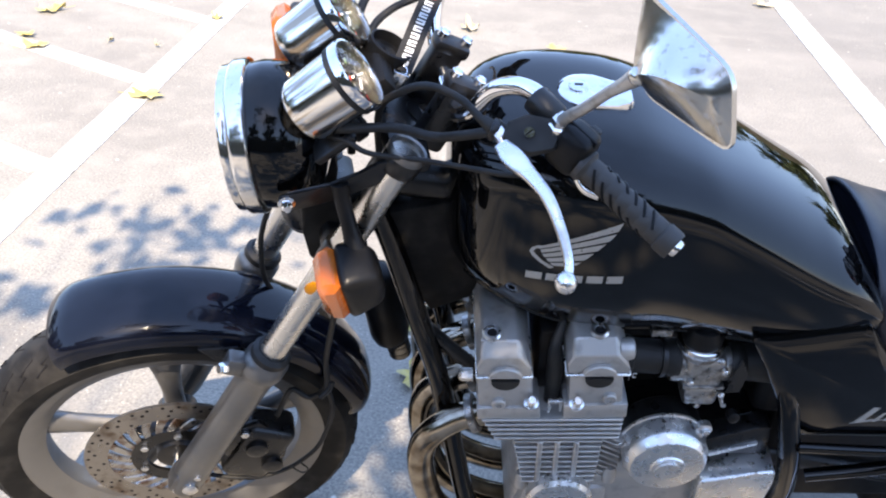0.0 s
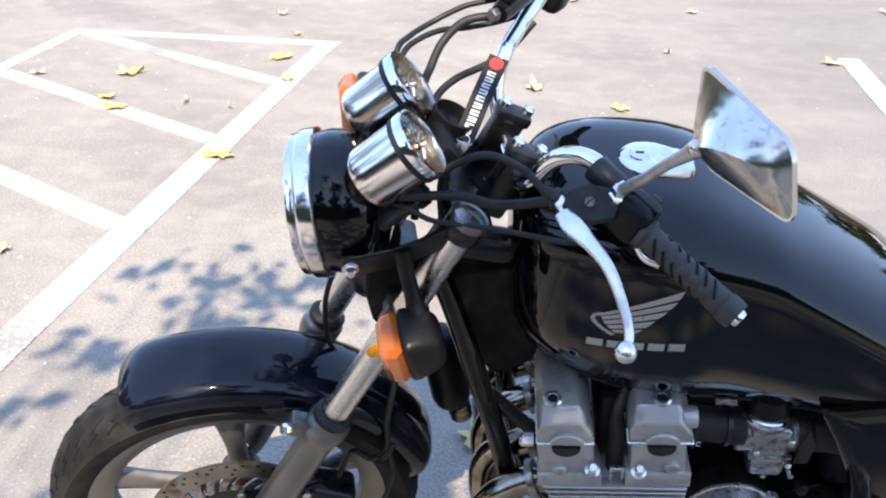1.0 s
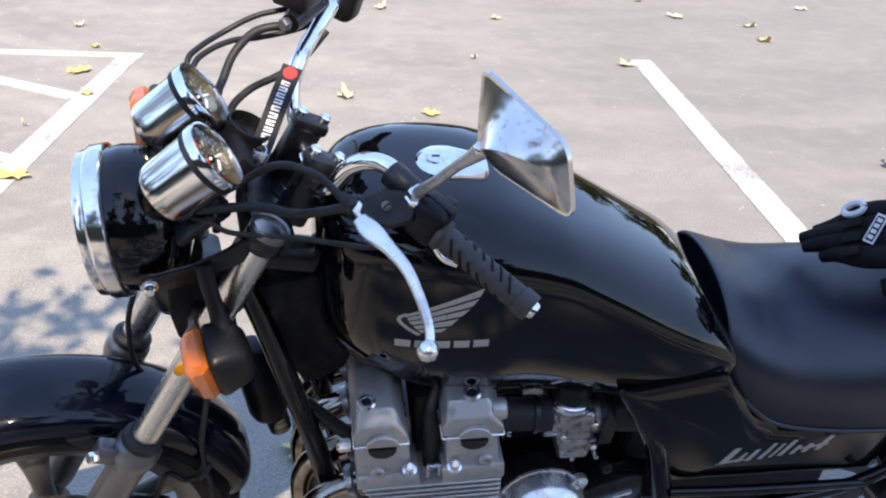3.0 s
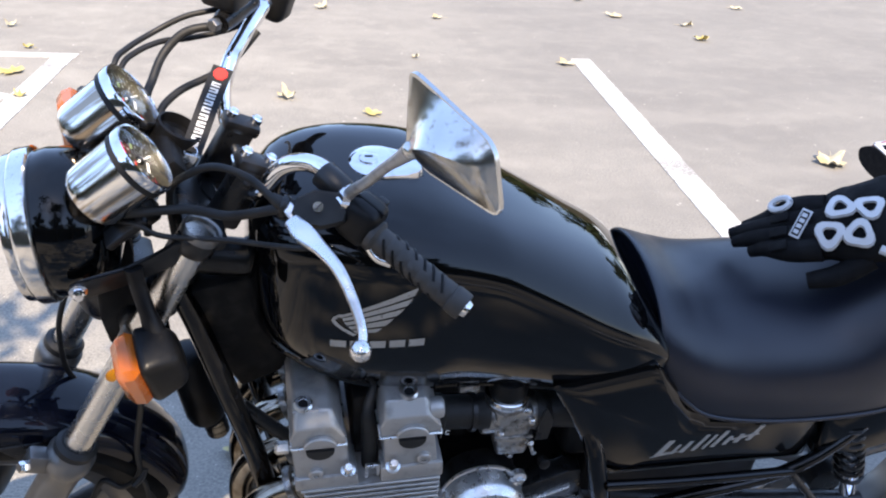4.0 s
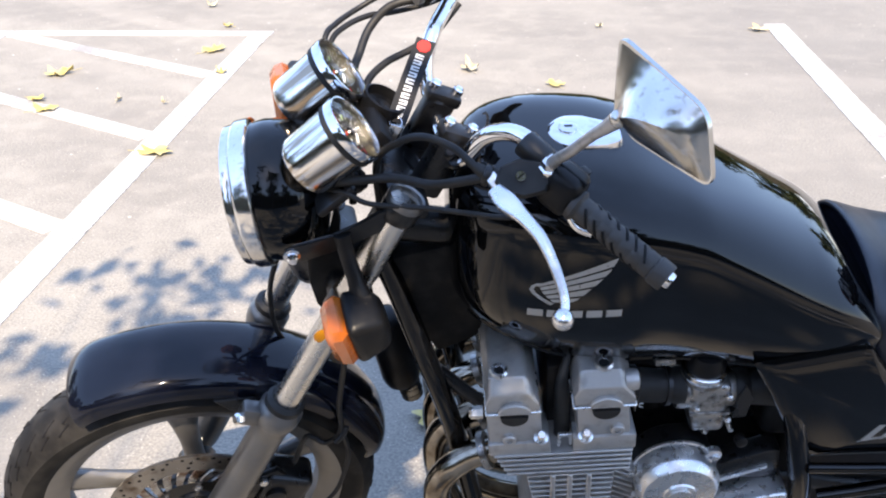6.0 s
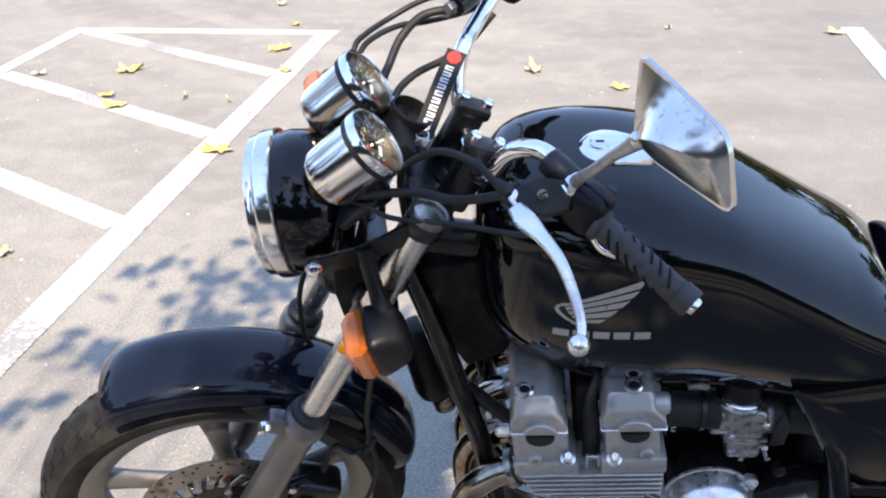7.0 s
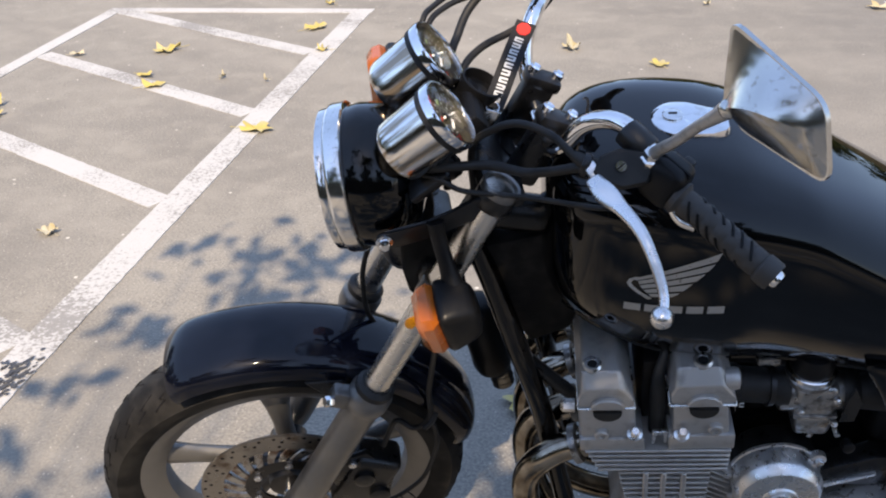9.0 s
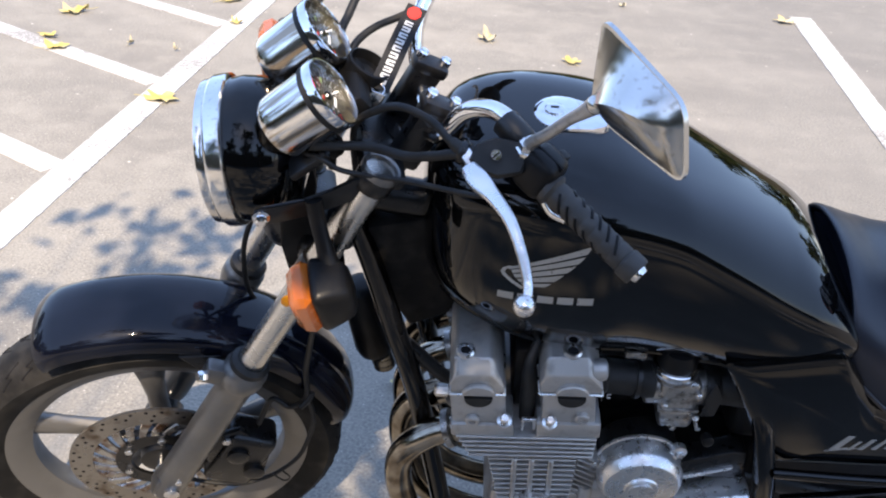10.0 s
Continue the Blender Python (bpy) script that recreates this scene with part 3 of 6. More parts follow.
# headlight
HB_AX = Vector((0.99, -0.13, 0.115)).normalized()
HC = Vector((0.152, 0.0026, 0.929))
bucket = part("headlight", lathe([(0.0885, 0.0166), (0.0931, 0.0258), (0.0960, 0.0500), (0.0925, 0.0720), (0.0835, 0.0920), (0.0651, 0.1080), (0.0375, 0.1170), (0.0083, 0.1190)], HC, HB_AX, 56), PAINT, bike, "round headlight in a glossy black shell", m=ST)
part("rim", lathe([(0.0820, 0.0020), (0.0850, -0.0030), (0.0895, -0.0050), (0.0935, -0.0030), (0.0942, 0.0050), (0.0930, 0.0075), (0.0965, 0.0080), (0.0990, 0.0100), (0.0998, 0.0130), (0.0998, 0.0290), (0.0975, 0.0310), (0.0935, 0.0320), (0.0840, 0.0150)], HC, HB_AX, 64), CHROME_OLD, bucket, "pitted chrome headlight rim")
part("lens", lathe([(0.0830, 0.0010), (0.0709, -0.0010), (0.0418, -0.0035), (0.0016, -0.0045)], HC, HB_AX, 48), GLASS, bucket)
part("reflector", lathe([(0.0835, 0.0037), (0.0668, 0.0300), (0.0375, 0.0600), (0.0083, 0.0750)], HC, HB_AX, 40, caps=False), CHROME, bucket)
for s in (-1, 1):
    ear = [(0.194, 0.911), (0.197, 0.926), (0.208, 0.929), (0.258, 0.936), (0.295, 0.95), (0.318, 0.966), (0.345, 0.968), (0.338, 0.938), (0.3, 0.926), (0.262, 0.913), (0.215, 0.902), (0.201, 0.904)]
    b = part("headlight_bracket", prism(ear, s * 0.108, s * 0.114, 0.002), SATIN, bike, m=ST)
    part("headlight_bolt", lathe([(0.011, 0), (0.011, 0.003), (0.0075, 0.004), (0.0075, 0.011), (0.005, 0.013)], (0.205, s * 0.114, 0.918), RIGHT * s, 16), CHROME, b)

# gauges
GA = Vector((0.79, -0.04, 0.61)).normalized()
SIDE = Vector((0.61, 0, -0.79)).normalized()
ACROSS = -GA.cross(SIDE)


def gauge(x, y, z, label):
    c = Vector((x, y, z))
    cup = part("gauge", lathe([(0.0103, -0.0874), (0.0310, -0.0870), (0.0365, -0.0851), (0.0396, -0.0809), (0.0411, -0.0744), (0.0415, -0.0651), (0.0427, -0.0200), (0.0427, -0.0140)], c, GA, 56), CHROME_BANDED, bike, label, m=ST)
    part("rubber_ring", lathe([(0.0421, -0.0150), (0.0451, -0.0140), (0.0451, -0.0070), (0.0421, -0.0060)], c, GA, 56), RUBBER, cup)
    part("bezel", lathe([(0.0421, -0.0070), (0.0460, -0.0060), (0.0464, 0.0020), (0.0452, 0.0060), (0.0428, 0.0060), (0.0418, 0.0000), (0.0418, -0.0070)], c, GA, 56, caps=False), CHROME, cup)
    part("dial", lathe([(0.0418, -0.0060), (0.0004, -0.0060)], c, GA, 40), GAUGE_FACE, cup, "black dial with white marks and a painted olive reflection")
    glass = part("glass", lathe([(0.0424, 0.0010), (0.0424, 0.0025), (0.0258, 0.0032), (0.0009, 0.0034), (0.0009, 0.0015), (0.0258, 0.0012)], c, GA, 40, caps=False), GAUGE_GLASS, cup)
    glass.visible_shadow = False
    for k in range(21):
        a = radians(-130 + 13 * k)
        u = -SIDE * math.cos(a) + ACROSS * math.sin(a)
        r0, r1 = (0.0292, 0.0352) if k % 2 else (0.0266, 0.0352)
        p = c + GA * -0.0055
        t = GA.cross(u) * 0.0007
        bm = bmesh.new()
        bm.faces.new([bm.verts.new(q) for q in (p + u * r0 - t, p + u * r1 - t, p + u * r1 + t, p + u * r0 + t)])
        part("tick", bm, DIAL_INK if k < 17 else RED_INK, cup)
        if k % 2 == 0:
            bm = bmesh.new()
            v, w = GA.cross(u), 0.0019
            bm.faces.new([bm.verts.new(p + u * (0.0225 + a) + v * b) for a, b in ((-0.0018, -w), (0.0018, -w), (0.0018, w), (-0.0018, w))])
            part("number_bar", bm, DIAL_INK, cup)
    u = (-SIDE * math.cos(radians(-128)) + ACROSS * math.sin(radians(-128)))
    part("needle", tube([c - GA * 0.0036 - u * 0.006, c - GA * 0.0036 + u * 0.029], [0.0018, 0.0009], 6, smooth=False), WHITE_INK, cup)
    part("needle_cap", lathe([(0.006, -0.0055), (0.005, -0.002), (0.001, -0.001)], c, GA, 16), PLASTIC, cup)
    for k, (u0, v0, w, h, mat) in enumerate(((-0.018, 0.012, 0.01, 0.004, GREEN_INK), (0.0, 0.016, 0.012, 0.003, WHITE_INK), (0.016, 0.012, 0.008, 0.003, RED_INK), (0, -0.014, 0.018, 0.005, WHITE_INK))):
        p = c - GA * 0.0054
        q = [p - SIDE * (v0 + b) + ACROSS * (u0 + a) for a, b in ((-w / 2, -h / 2), (w / 2, -h / 2), (w / 2, h / 2), (-w / 2, h / 2))]
        bm = bmesh.new()
        bm.faces.new([bm.verts.new(v) for v in q])
        part("printed_bar", bm, mat, cup)
    part("gauge_mount", box((0.02, 0.03, 0.05), basis(c - GA * 0.05 + SIDE * 0.05, SIDE), 0.004), SATIN, cup)


gauge(0.3017, -0.0602, 1.0597, "chrome-cased round speedometer")
gauge(0.3028, 0.062, 1.064, "chrome-cased round tachometer")
part("gauge_bracket", box((0.012, 0.2, 0.06), basis((0.27, 0, 0.985), GA), 0.004), SATIN, bike, m=ST)

# turn signals and fork reflectors
for s in (-1, 1):
    def sx(*p):
        return Vector((p[0], p[1] * s, p[2]))
    if s < 0:
        path, mm = [sx(0.271, 0.113, 0.94), sx(0.2734, 0.12, 0.916), sx(0.2794, 0.139, 0.882), sx(0.284, 0.1533, 0.8585)], basis(sx(0.2756, 0.1704, 0.8267), (1, 0, 0.16), (-0.16, -0.2, 1))
        words = "drooping front turn signal with a faceted orange lens"
    else:
        path, mm = [sx(0.268, 0.11, 0.935), sx(0.266, 0.14, 0.938), sx(0.264, 0.17, 0.94), sx(0.26, 0.192, 0.942)], basis(sx(0.254, 0.216, 0.927), (1, 0, 0.0), (0, 0.25, 1))
        words = "front turn signal with a faceted orange lens"
    stem = part("turn_signal", tube(path, [0.0115, 0.0105, 0.011, 0.0155]), PLASTIC, bike, words, m=ST)
    part("housing", box((0.096, 0.076, 0.052), mm @ Matrix.Translation((0, 0, 0.012)), 0.014, seg=3, taper=0.7), PLASTIC, stem)
    part("lens", box((0.09, 0.072, 0.03), mm @ pose(0, 0, -0.0275, 180, 0, 0), 0.009, seg=1, taper=0.84), ORANGE, stem, "orange lens")
    part("fork_reflector", lathe([(0.006, 0), (0.013, 0.001), (0.013, 0.003), (0.01, 0.005), (0.003, 0.006)], fork(0.515, 0.113 * s, 0.01), RIGHT * s, 20), AMBER, bike, "round amber reflector", m=ST)
# horn behind the headlight
part("wiring_block", prism([(0.24, 0.93), (0.274, 0.922), (0.278, 0.874), (0.273, 0.835), (0.236, 0.833)], -0.02, 0.03, 0.008, 2), TYRE, bike, "black wiring block behind the headlight", m=ST)
part("wiring_cover", prism([(0.222, 0.85), (0.262, 0.858), (0.285, 0.845), (0.286, 0.792), (0.257, 0.745), (0.235, 0.73), (0.228, 0.755), (0.222, 0.8)], -0.055, -0.005, 0.008, 2), TYRE, bike, "black wiring cover under the headlight", m=ST)
horn = part("horn", lathe([(0.012, -0.03), (0.018, -0.022), (0.024, -0.014), (0.0265, -0.006), (0.0265, 0.0), (0.022, 0.003), (0.01, 0.004), (0.003, 0.005)], (0.215, -0.02, 0.8), (-0.75, -0.65, 0.1), 28), SATIN, bike, "round black horn", m=ST)
part("horn_rim", lathe([(0.026, -0.002), (0.0278, -0.001), (0.0278, 0.002), (0.0255, 0.003)], (0.215, -0.02, 0.8), (-0.75, -0.65, 0.1), 28), FORK, horn)

# handlebar and controls
BAR = [(0.424, 0.03, 0.985), (0.424, 0.06, 0.988), (0.434, 0.09, 1.015), (0.4561, 0.1081, 1.0585), (0.4844, 0.1316, 1.0766), (0.5088, 0.1645, 1.0671), (0.5417, 0.2209, 1.025), (0.606, 0.3, 0.991)]
BAR_R = [(0.424, 0.03, 0.985), (0.424, 0.06, 0.985), (0.424, 0.09, 0.995), (0.426, 0.112, 1.022), (0.443, 0.14, 1.052), (0.472, 0.18, 1.067), (0.504, 0.215, 1.083), (0.545, 0.262, 1.085), (0.602, 0.344, 1.06)]
line = [Vector((x, -y, z)) for x, y, z in BAR[::-1]] + [Vector(p) for p in BAR_R]
bar = part("handlebar", tube(line, 0.011, 16), CHROME, bike, "bent chrome handlebar", m=ST)
for s in (-1, 1):
    r = part("handlebar_clamp", box((0.042, 0.03, 0.1), basis(Vector((0.418, 0.042 * s, 0.985)) - FD * 0.015, FD), 0.007), SATIN, bike, m=ST)
    part("clamp_cap", box((0.05, 0.032, 0.018), basis(Vector((0.418, 0.042 * s, 0.985)) + FD * 0.036, FD), 0.006), SATIN, r)
    for k in (-1, 1):
        part("clamp_bolt", lathe([(0.0075, 0), (0.0078, 0.008), (0.006, 0.01), (0.004, 0.008)], Vector((0.418, 0.042 * s, 0.985)) + FD * 0.044 + Vector((FD.z, 0, -FD.x)) * 0.017 * k, FD, 14), CHROME, r)
for s in (-1, 1):
    a, b = (Vector((0.5417, -0.2209, 1.025)), Vector((0.606, -0.3, 0.991))) if s < 0 else (Vector((0.545, 0.262, 1.085)), Vector((0.602, 0.344, 1.06)))
    d = (b - a).normalized()
    prof = [(0.011, -0.012), (0.0195, -0.011), (0.0205, -0.004), (0.0155, 0.0)]
    L = (b - a).length
    for i in range(7):
        h0, h1 = L * i / 7, L * (i + 1) / 7
        prof += [(0.0152, h0 + 0.001), (0.0158, h0 + 0.003), (0.0158, h1 - 0.002), (0.0152, h1 - 0.0006)]
    prof += [(0.0158, L), (0.0176, L + 0.002), (0.0176, L + 0.017), (0.0165, L + 0.02), (0.012, L + 0.02)]
    g = part("grip", lathe(prof, a, d, 24), GRIP, bike, "ribbed black rubber grip", m=ST)
    # dark strips laid slanting across the ribs for the shade in short grooves
    up = d.orthogonal().normalized()
    for j in range(6):
        c = a + d * (L * (j + 0.9) / 7)
        for q0 in (0.2, 2.3, 4.4):
            pts = [c + d * 0.013 * (q / 6 - 0.5) + Matrix.Rotation(q0 + j * 0.25 + q * 0.21, 3, d) @ up * 0.0156 for q in range(7)]
            part("groove_strip", tube(pts, 0.0019, 6, 2), PLASTIC, g)
    part("bar_end", lathe([(0.0105, L + 0.017), (0.0105, L + 0.023), (0.009, L + 0.026), (0.003, L + 0.025)], a, d, 20), CHROME_OLD, g, "steel bar end")

# left switch housing, clutch perch, lever
LM = basis((0.5275, -0.197, 1.039), Vector((0.606, -0.3, 0.991)) - Vector((0.5417, -0.2209, 1.025)), (0.3, 0, 1))
sw = part("switch_housing", box((0.054, 0.046, 0.046), LM, 0.013, seg=3), PLASTIC, bike, "black left-hand switch housing", m=ST)
part("seam", box((0.0548, 0.003, 0.042), LM @ Matrix.Translation((0, 0.004, 0)), 0.0), DIAL, sw)
part("flash_button", box((0.016, 0.012, 0.014), LM @ Matrix.Translation((0.012, -0.03, 0.005)), 0.003), RUBBER, sw)
part("turn_switch", box((0.01, 0.014, 0.02), LM @ Matrix.Translation((-0.014, -0.029, -0.004)), 0.003), PLASTIC, sw)
part("choke_lever", tube([(0.53, -0.205, 1.012), (0.54, -0.222, 0.997), (0.555, -0.235, 0.995)], 0.006), CHROME_OLD, sw)
PN = Vector((-0.12, -0.62, 0.78)).normalized()
PM = basis((0.4777, -0.185, 1.0535), PN, (0.9, -0.1, -0.1))
outline = [(-0.034, -0.006), (-0.026, -0.02), (0.004, -0.027), (0.034, -0.02), (0.044, 0.004), (0.03, 0.02), (-0.002, 0.024), (-0.026, 0.014)]
bm = bmesh.new()
skin(bm, [[PM @ Vector((x * k, y * k, z)) for x, y in outline] for k, z in ((0.8, -0.011), (0.88, -0.007), (0.88, 0.006), (0.8, 0.0095))])
perch = part("clutch_perch", bm, RUBBER, bike, "black clutch lever bracket", m=ST)
part("bar_clamp", lathe([(0.0155, -0.018), (0.017, -0.016), (0.017, 0.016), (0.0155, 0.018)], (0.503, -0.158, 1.066), (0.5, -0.75, -0.3), 22), SATIN, perch)
part("pivot_screw", lathe([(0.0065, 0.008), (0.007, 0.0105), (0.006, 0.0125), (0.002, 0.0125)], PM.translation, PN, 18), CHROME, perch)
part("screw_slot", box((0.0095, 0.0013, 0.001), PM @ pose(0, 0, 0.0127, 0, 0, 40), 0), DIAL, perch)
lev = [(0.4455, -0.196, 1.0505), (0.4525, -0.2205, 1.052), (0.464, -0.245, 1.0503), (0.4765, -0.2794, 1.0452), (0.4834, -0.3156, 1.0299), (0.4852, -0.345, 1.0135), (0.4786, -0.3614, 1.0037)]


def blade(points, widths, thick, normal, steps=5):
    """A flat bar with rounded edges along a line; widths at the points."""
    line = spline([Vector(p) for p in points], steps)
    wide = [v.x for v in spline([Vector((w, 0, 0)) for w in widths], steps)]
    th = [v.x for v in spline([Vector((w, 0, 0)) for w in thick], steps)]
    rings = []
    for i, p in enumerate(line):
        d = (line[min(i + 1, len(line) - 1)] - line[max(i - 1, 0)]).normalized()
        n = (normal - d * normal.dot(d)).normalized()
        side = d.cross(n)
        rings.append([p + side * wide[i] * math.copysign(abs(math.cos(t)) ** 0.7, math.cos(t)) + n * th[i] * math.copysign(abs(math.sin(t)) ** 0.7, math.sin(t)) for t in (2 * math.pi * k / 14 for k in range(14))])
    bm = bmesh.new()
    skin(bm, rings)
    return bm


LW, LT = [0.0095, 0.0125, 0.009, 0.007, 0.006, 0.0055, 0.0055], [0.0055, 0.0065, 0.006, 0.0058, 0.0055, 0.0055, 0.006]
lever = part("clutch_lever", blade(lev, LW, LT, PN), ALLOY, bike, "polished alloy clutch lever", m=ST)
part("lever_ball", lathe([(0.0122 * math.sin(t), -0.0122 * math.cos(t)) for t in (math.pi * k / 12 for k in range(13))], lev[-1], (0, -1, 0), 20), ALLOY, lever)
part("lever_heel", box((0.03, 0.014, 0.009), basis((0.449, -0.186, 1.05), PN, (0.35, -0.9, -0.3)), 0.003), ALLOY, lever)
part("cable_boot", tube([(0.452, -0.174, 1.05), (0.44, -0.168, 1.055), (0.43, -0.16, 1.06)], [0.01, 0.0085, 0.006]), RUBBER, bike, m=ST)
part("adjuster", lathe([(0.012, -0.004), (0.0135, -0.002), (0.0135, 0.003), (0.012, 0.005)], (0.443, -0.1705, 1.052), (-0.8, 0.4, 0.25), 18), SATIN, bike, m=ST)

# right-hand controls
RM = basis((0.528, 0.24, 1.085), Vector((0.602, 0.344, 1.06)) - Vector((0.545, 0.262, 1.085)), (0.3, 0, 1))
rs = part("switch_housing", box((0.062, 0.05, 0.052), RM, 0.013, seg=3), PLASTIC, bike, "black right-hand throttle housing", m=ST)
part("kill_switch", box((0.014, 0.01, 0.02), RM @ Matrix.Translation((0.01, -0.028, 0)), 0.003), RED_INK, rs)
mc = part("brake_master_cylinder", tube([(0.434, 0.154, 1.1), (0.452, 0.176, 1.1), (0.49, 0.218, 1.094)], [0.013, 0.016, 0.013]), SATIN, bike, "black front brake master cylinder", m=ST)
part("reservoir", box((0.048, 0.055, 0.036), basis((0.449, 0.182, 1.132), (0, 0, 1), (0.7, 0.7, 0)), 0.007), SATIN, mc)
part("reservoir_lid", box((0.052, 0.059, 0.009), basis((0.449, 0.182, 1.154), (0, 0, 1), (0.7, 0.7, 0)), 0.003), PLASTIC, mc)
part("banjo_bolt", hexbolt((0.43, 0.15, 1.104), (-0.7, -0.6, 0.1), 0.009, 0.012), FORK, mc)
rl = part("brake_lever", blade([(x + 0.012, -y + 0.03, z + 0.044) for x, y, z in lev], LW, LT, Vector((-0.12, 0.62, 0.78))), ALLOY, bike, "polished alloy brake lever", m=ST)
part("lever_ball", lathe([(0.0122 * math.sin(t), -0.0122 * math.cos(t)) for t in (math.pi * k / 10 for k in range(11))], (0.4906, 0.3914, 1.0477), (0, 1, 0), 16), ALLOY, rl)

# cables
for name, pts, r in (
    ("clutch_cable", [(0.441, -0.171, 1.052), (0.43, -0.16, 1.059), (0.41, -0.135, 1.071), (0.38, -0.11, 1.073), (0.353, -0.09, 1.054), (0.328, -0.06, 1.004), (0.33, -0.04, 0.9)], 0.0048),
    ("switch_cable", [(0.5, -0.185, 1.03), (0.465, -0.178, 1.04), (0.439, -0.168, 1.046), (0.412, -0.15, 1.03), (0.384, -0.12, 1.006), (0.341, -0.1, 1.008), (0.284, -0.09, 1.005), (0.265, -0.06, 0.98)], 0.006),
    ("wire_loom", [(0.49, -0.19, 0.995), (0.458, -0.18, 0.991), (0.429, -0.16, 0.984), (0.381, -0.13, 0.976), (0.311, -0.11, 0.98), (0.285, -0.1, 0.993), (0.262, -0.075, 0.985)], 0.0034),
    ("throttle_cable", [(0.49, 0.2, 1.1), (0.424, 0.19, 1.1), (0.388, 0.19, 1.093), (0.345, 0.18, 1.079), (0.312, 0.15, 1.079), (0.293, 0.12, 1.078), (0.285, 0.09, 1.04), (0.285, 0.06, 0.98), (0.31, 0.04, 0.93)], 0.004),
    ("throttle_cable", [(0.495, 0.2, 1.08), (0.451, 0.19, 1.069), (0.392, 0.18, 1.067), (0.361, 0.17, 1.073), (0.326, 0.15, 1.074), (0.3, 0.12, 1.07), (0.29, 0.09, 1.03), (0.29, 0.06, 0.97), (0.32, 0.04, 0.92)], 0.004),
    ("brake_hose", [(0.43, 0.15, 1.094), (0.42, 0.165, 1.091), (0.387, 0.165, 1.085), (0.357, 0.15, 1.066), (0.337, 0.12, 1.048), (0.322, 0.09, 1.03), (0.31, 0.05, 0.95), (0.3, 0.03, 0.86)], 0.006),
    ("switch_cable", [(0.49, 0.185, 1.065), (0.448, 0.16, 1.036), (0.413, 0.14, 1.03), (0.371, 0.12, 1.026), (0.341, 0.09, 1.02), (0.335, 0.07, 1.0), (0.33, 0.05, 0.95)], 0.0052),
):
    part(name, tube(pts, r, 10), RUBBER, bike, m=ST)

# left mirror
ms = part("mirror", tube([(0.5075, -0.1882, 1.0505), (0.512, -0.193, 1.0757), (0.5215, -0.2227, 1.1147), (0.5323, -0.2489, 1.1539), (0.5409, -0.2663, 1.1781), (0.5476, -0.2762, 1.1942)], [0.008, 0.0072, 0.0065, 0.0062, 0.0075, 0.0098]), STEM, bike, "pointed chrome rear-view mirror on a steel stem", m=ST)
part("stem_cap", lathe([(0.01 * math.sin(t), -0.0098 * math.cos(t)) for t in (math.pi * k / 10 for k in range(11))], (0.5476, -0.2762, 1.1942), (0.25, -0.35, 0.55), 20), SHELL, ms)
part("stem_nut", lathe([(0.011, -0.008), (0.0115, 0.01), (0.009, 0.012), (0.009, 0.02)], (0.5085, -0.189, 1.0565), (0.1, -0.1, 1), 6), CHROME_OLD, ms)
TI, TO, BO, BI = Vector((0.5535, -0.2343, 1.2672)), Vector((0.6046, -0.3447, 1.2428)), Vector((0.6117, -0.3732, 1.1712)), Vector((0.5603, -0.2715, 1.1698))
rim_pts = []
for a, b, c in ((BI, TI, TO), (TI, TO, BO), (TO, BO, BI), (BO, BI, TI)):
    for t in (0.0, 0.25, 0.5, 0.75, 1.0):
        p = b + (a - b).normalized() * 0.018 * (1 - t) ** 2 + (c - b).normalized() * 0.018 * t**2
        rim_pts.append(p)
    rim_pts += [(b + (c - b).normalized() * 0.018).lerp(c - (c - b).normalized() * 0.018, t / 8) for t in range(1, 8)]
cen = sum(rim_pts, Vector()) / len(rim_pts)
nrm = (TI - BO).cross(TO - BI).normalized()
if nrm.x < 0:
    nrm = -nrm
apex, outer = Vector((0.5432, -0.267, 1.1903)), TO.lerp(BO, 0.27)
along = ((TO + BO) - (TI + BI)).normalized()
wide = ((TO + BO) - (TI + BI)).length / 2
rise = (TI + TO - BI - BO).normalized()
start = (cen - apex).dot(nrm)


def shell(p, k):
    """The back of the mirror: from its rim up to a rounded ridge that runs out of the stem."""
    u = min(1.0, max(0.0, ((p - cen).dot(along) / wide + 0.38) / 0.76))
    q = (apex + nrm * start).lerp(outer, 0.05 + 0.83 * u) + rise * 0.014 * math.sin(math.pi * u)
    deep = start + 0.017 * math.sin(math.pi * u) ** 0.8
    return p.lerp(q, k) - nrm * (0.002 + deep * (0.6 * k + 0.4 * math.sin(math.pi * k / 2)))


bm = bmesh.new()
skin(bm, [[shell(p, j / 10) for p in rim_pts] for j in range(11)], caps=False)
skin(bm, [[p + nrm * 0.003 for p in rim_pts], [p - nrm * 0.003 for p in rim_pts]])
part("housing", bm, SHELL, ms, "chromed mirror shell")
bm = bmesh.new()
skin(bm, [[cen + (p - cen) * 0.96 + nrm * 0.0032 for p in rim_pts], [cen + (p - cen) * 0.94 + nrm * 0.0045 for p in rim_pts]])
part("mirror_glass", bm, MIRROR, ms)

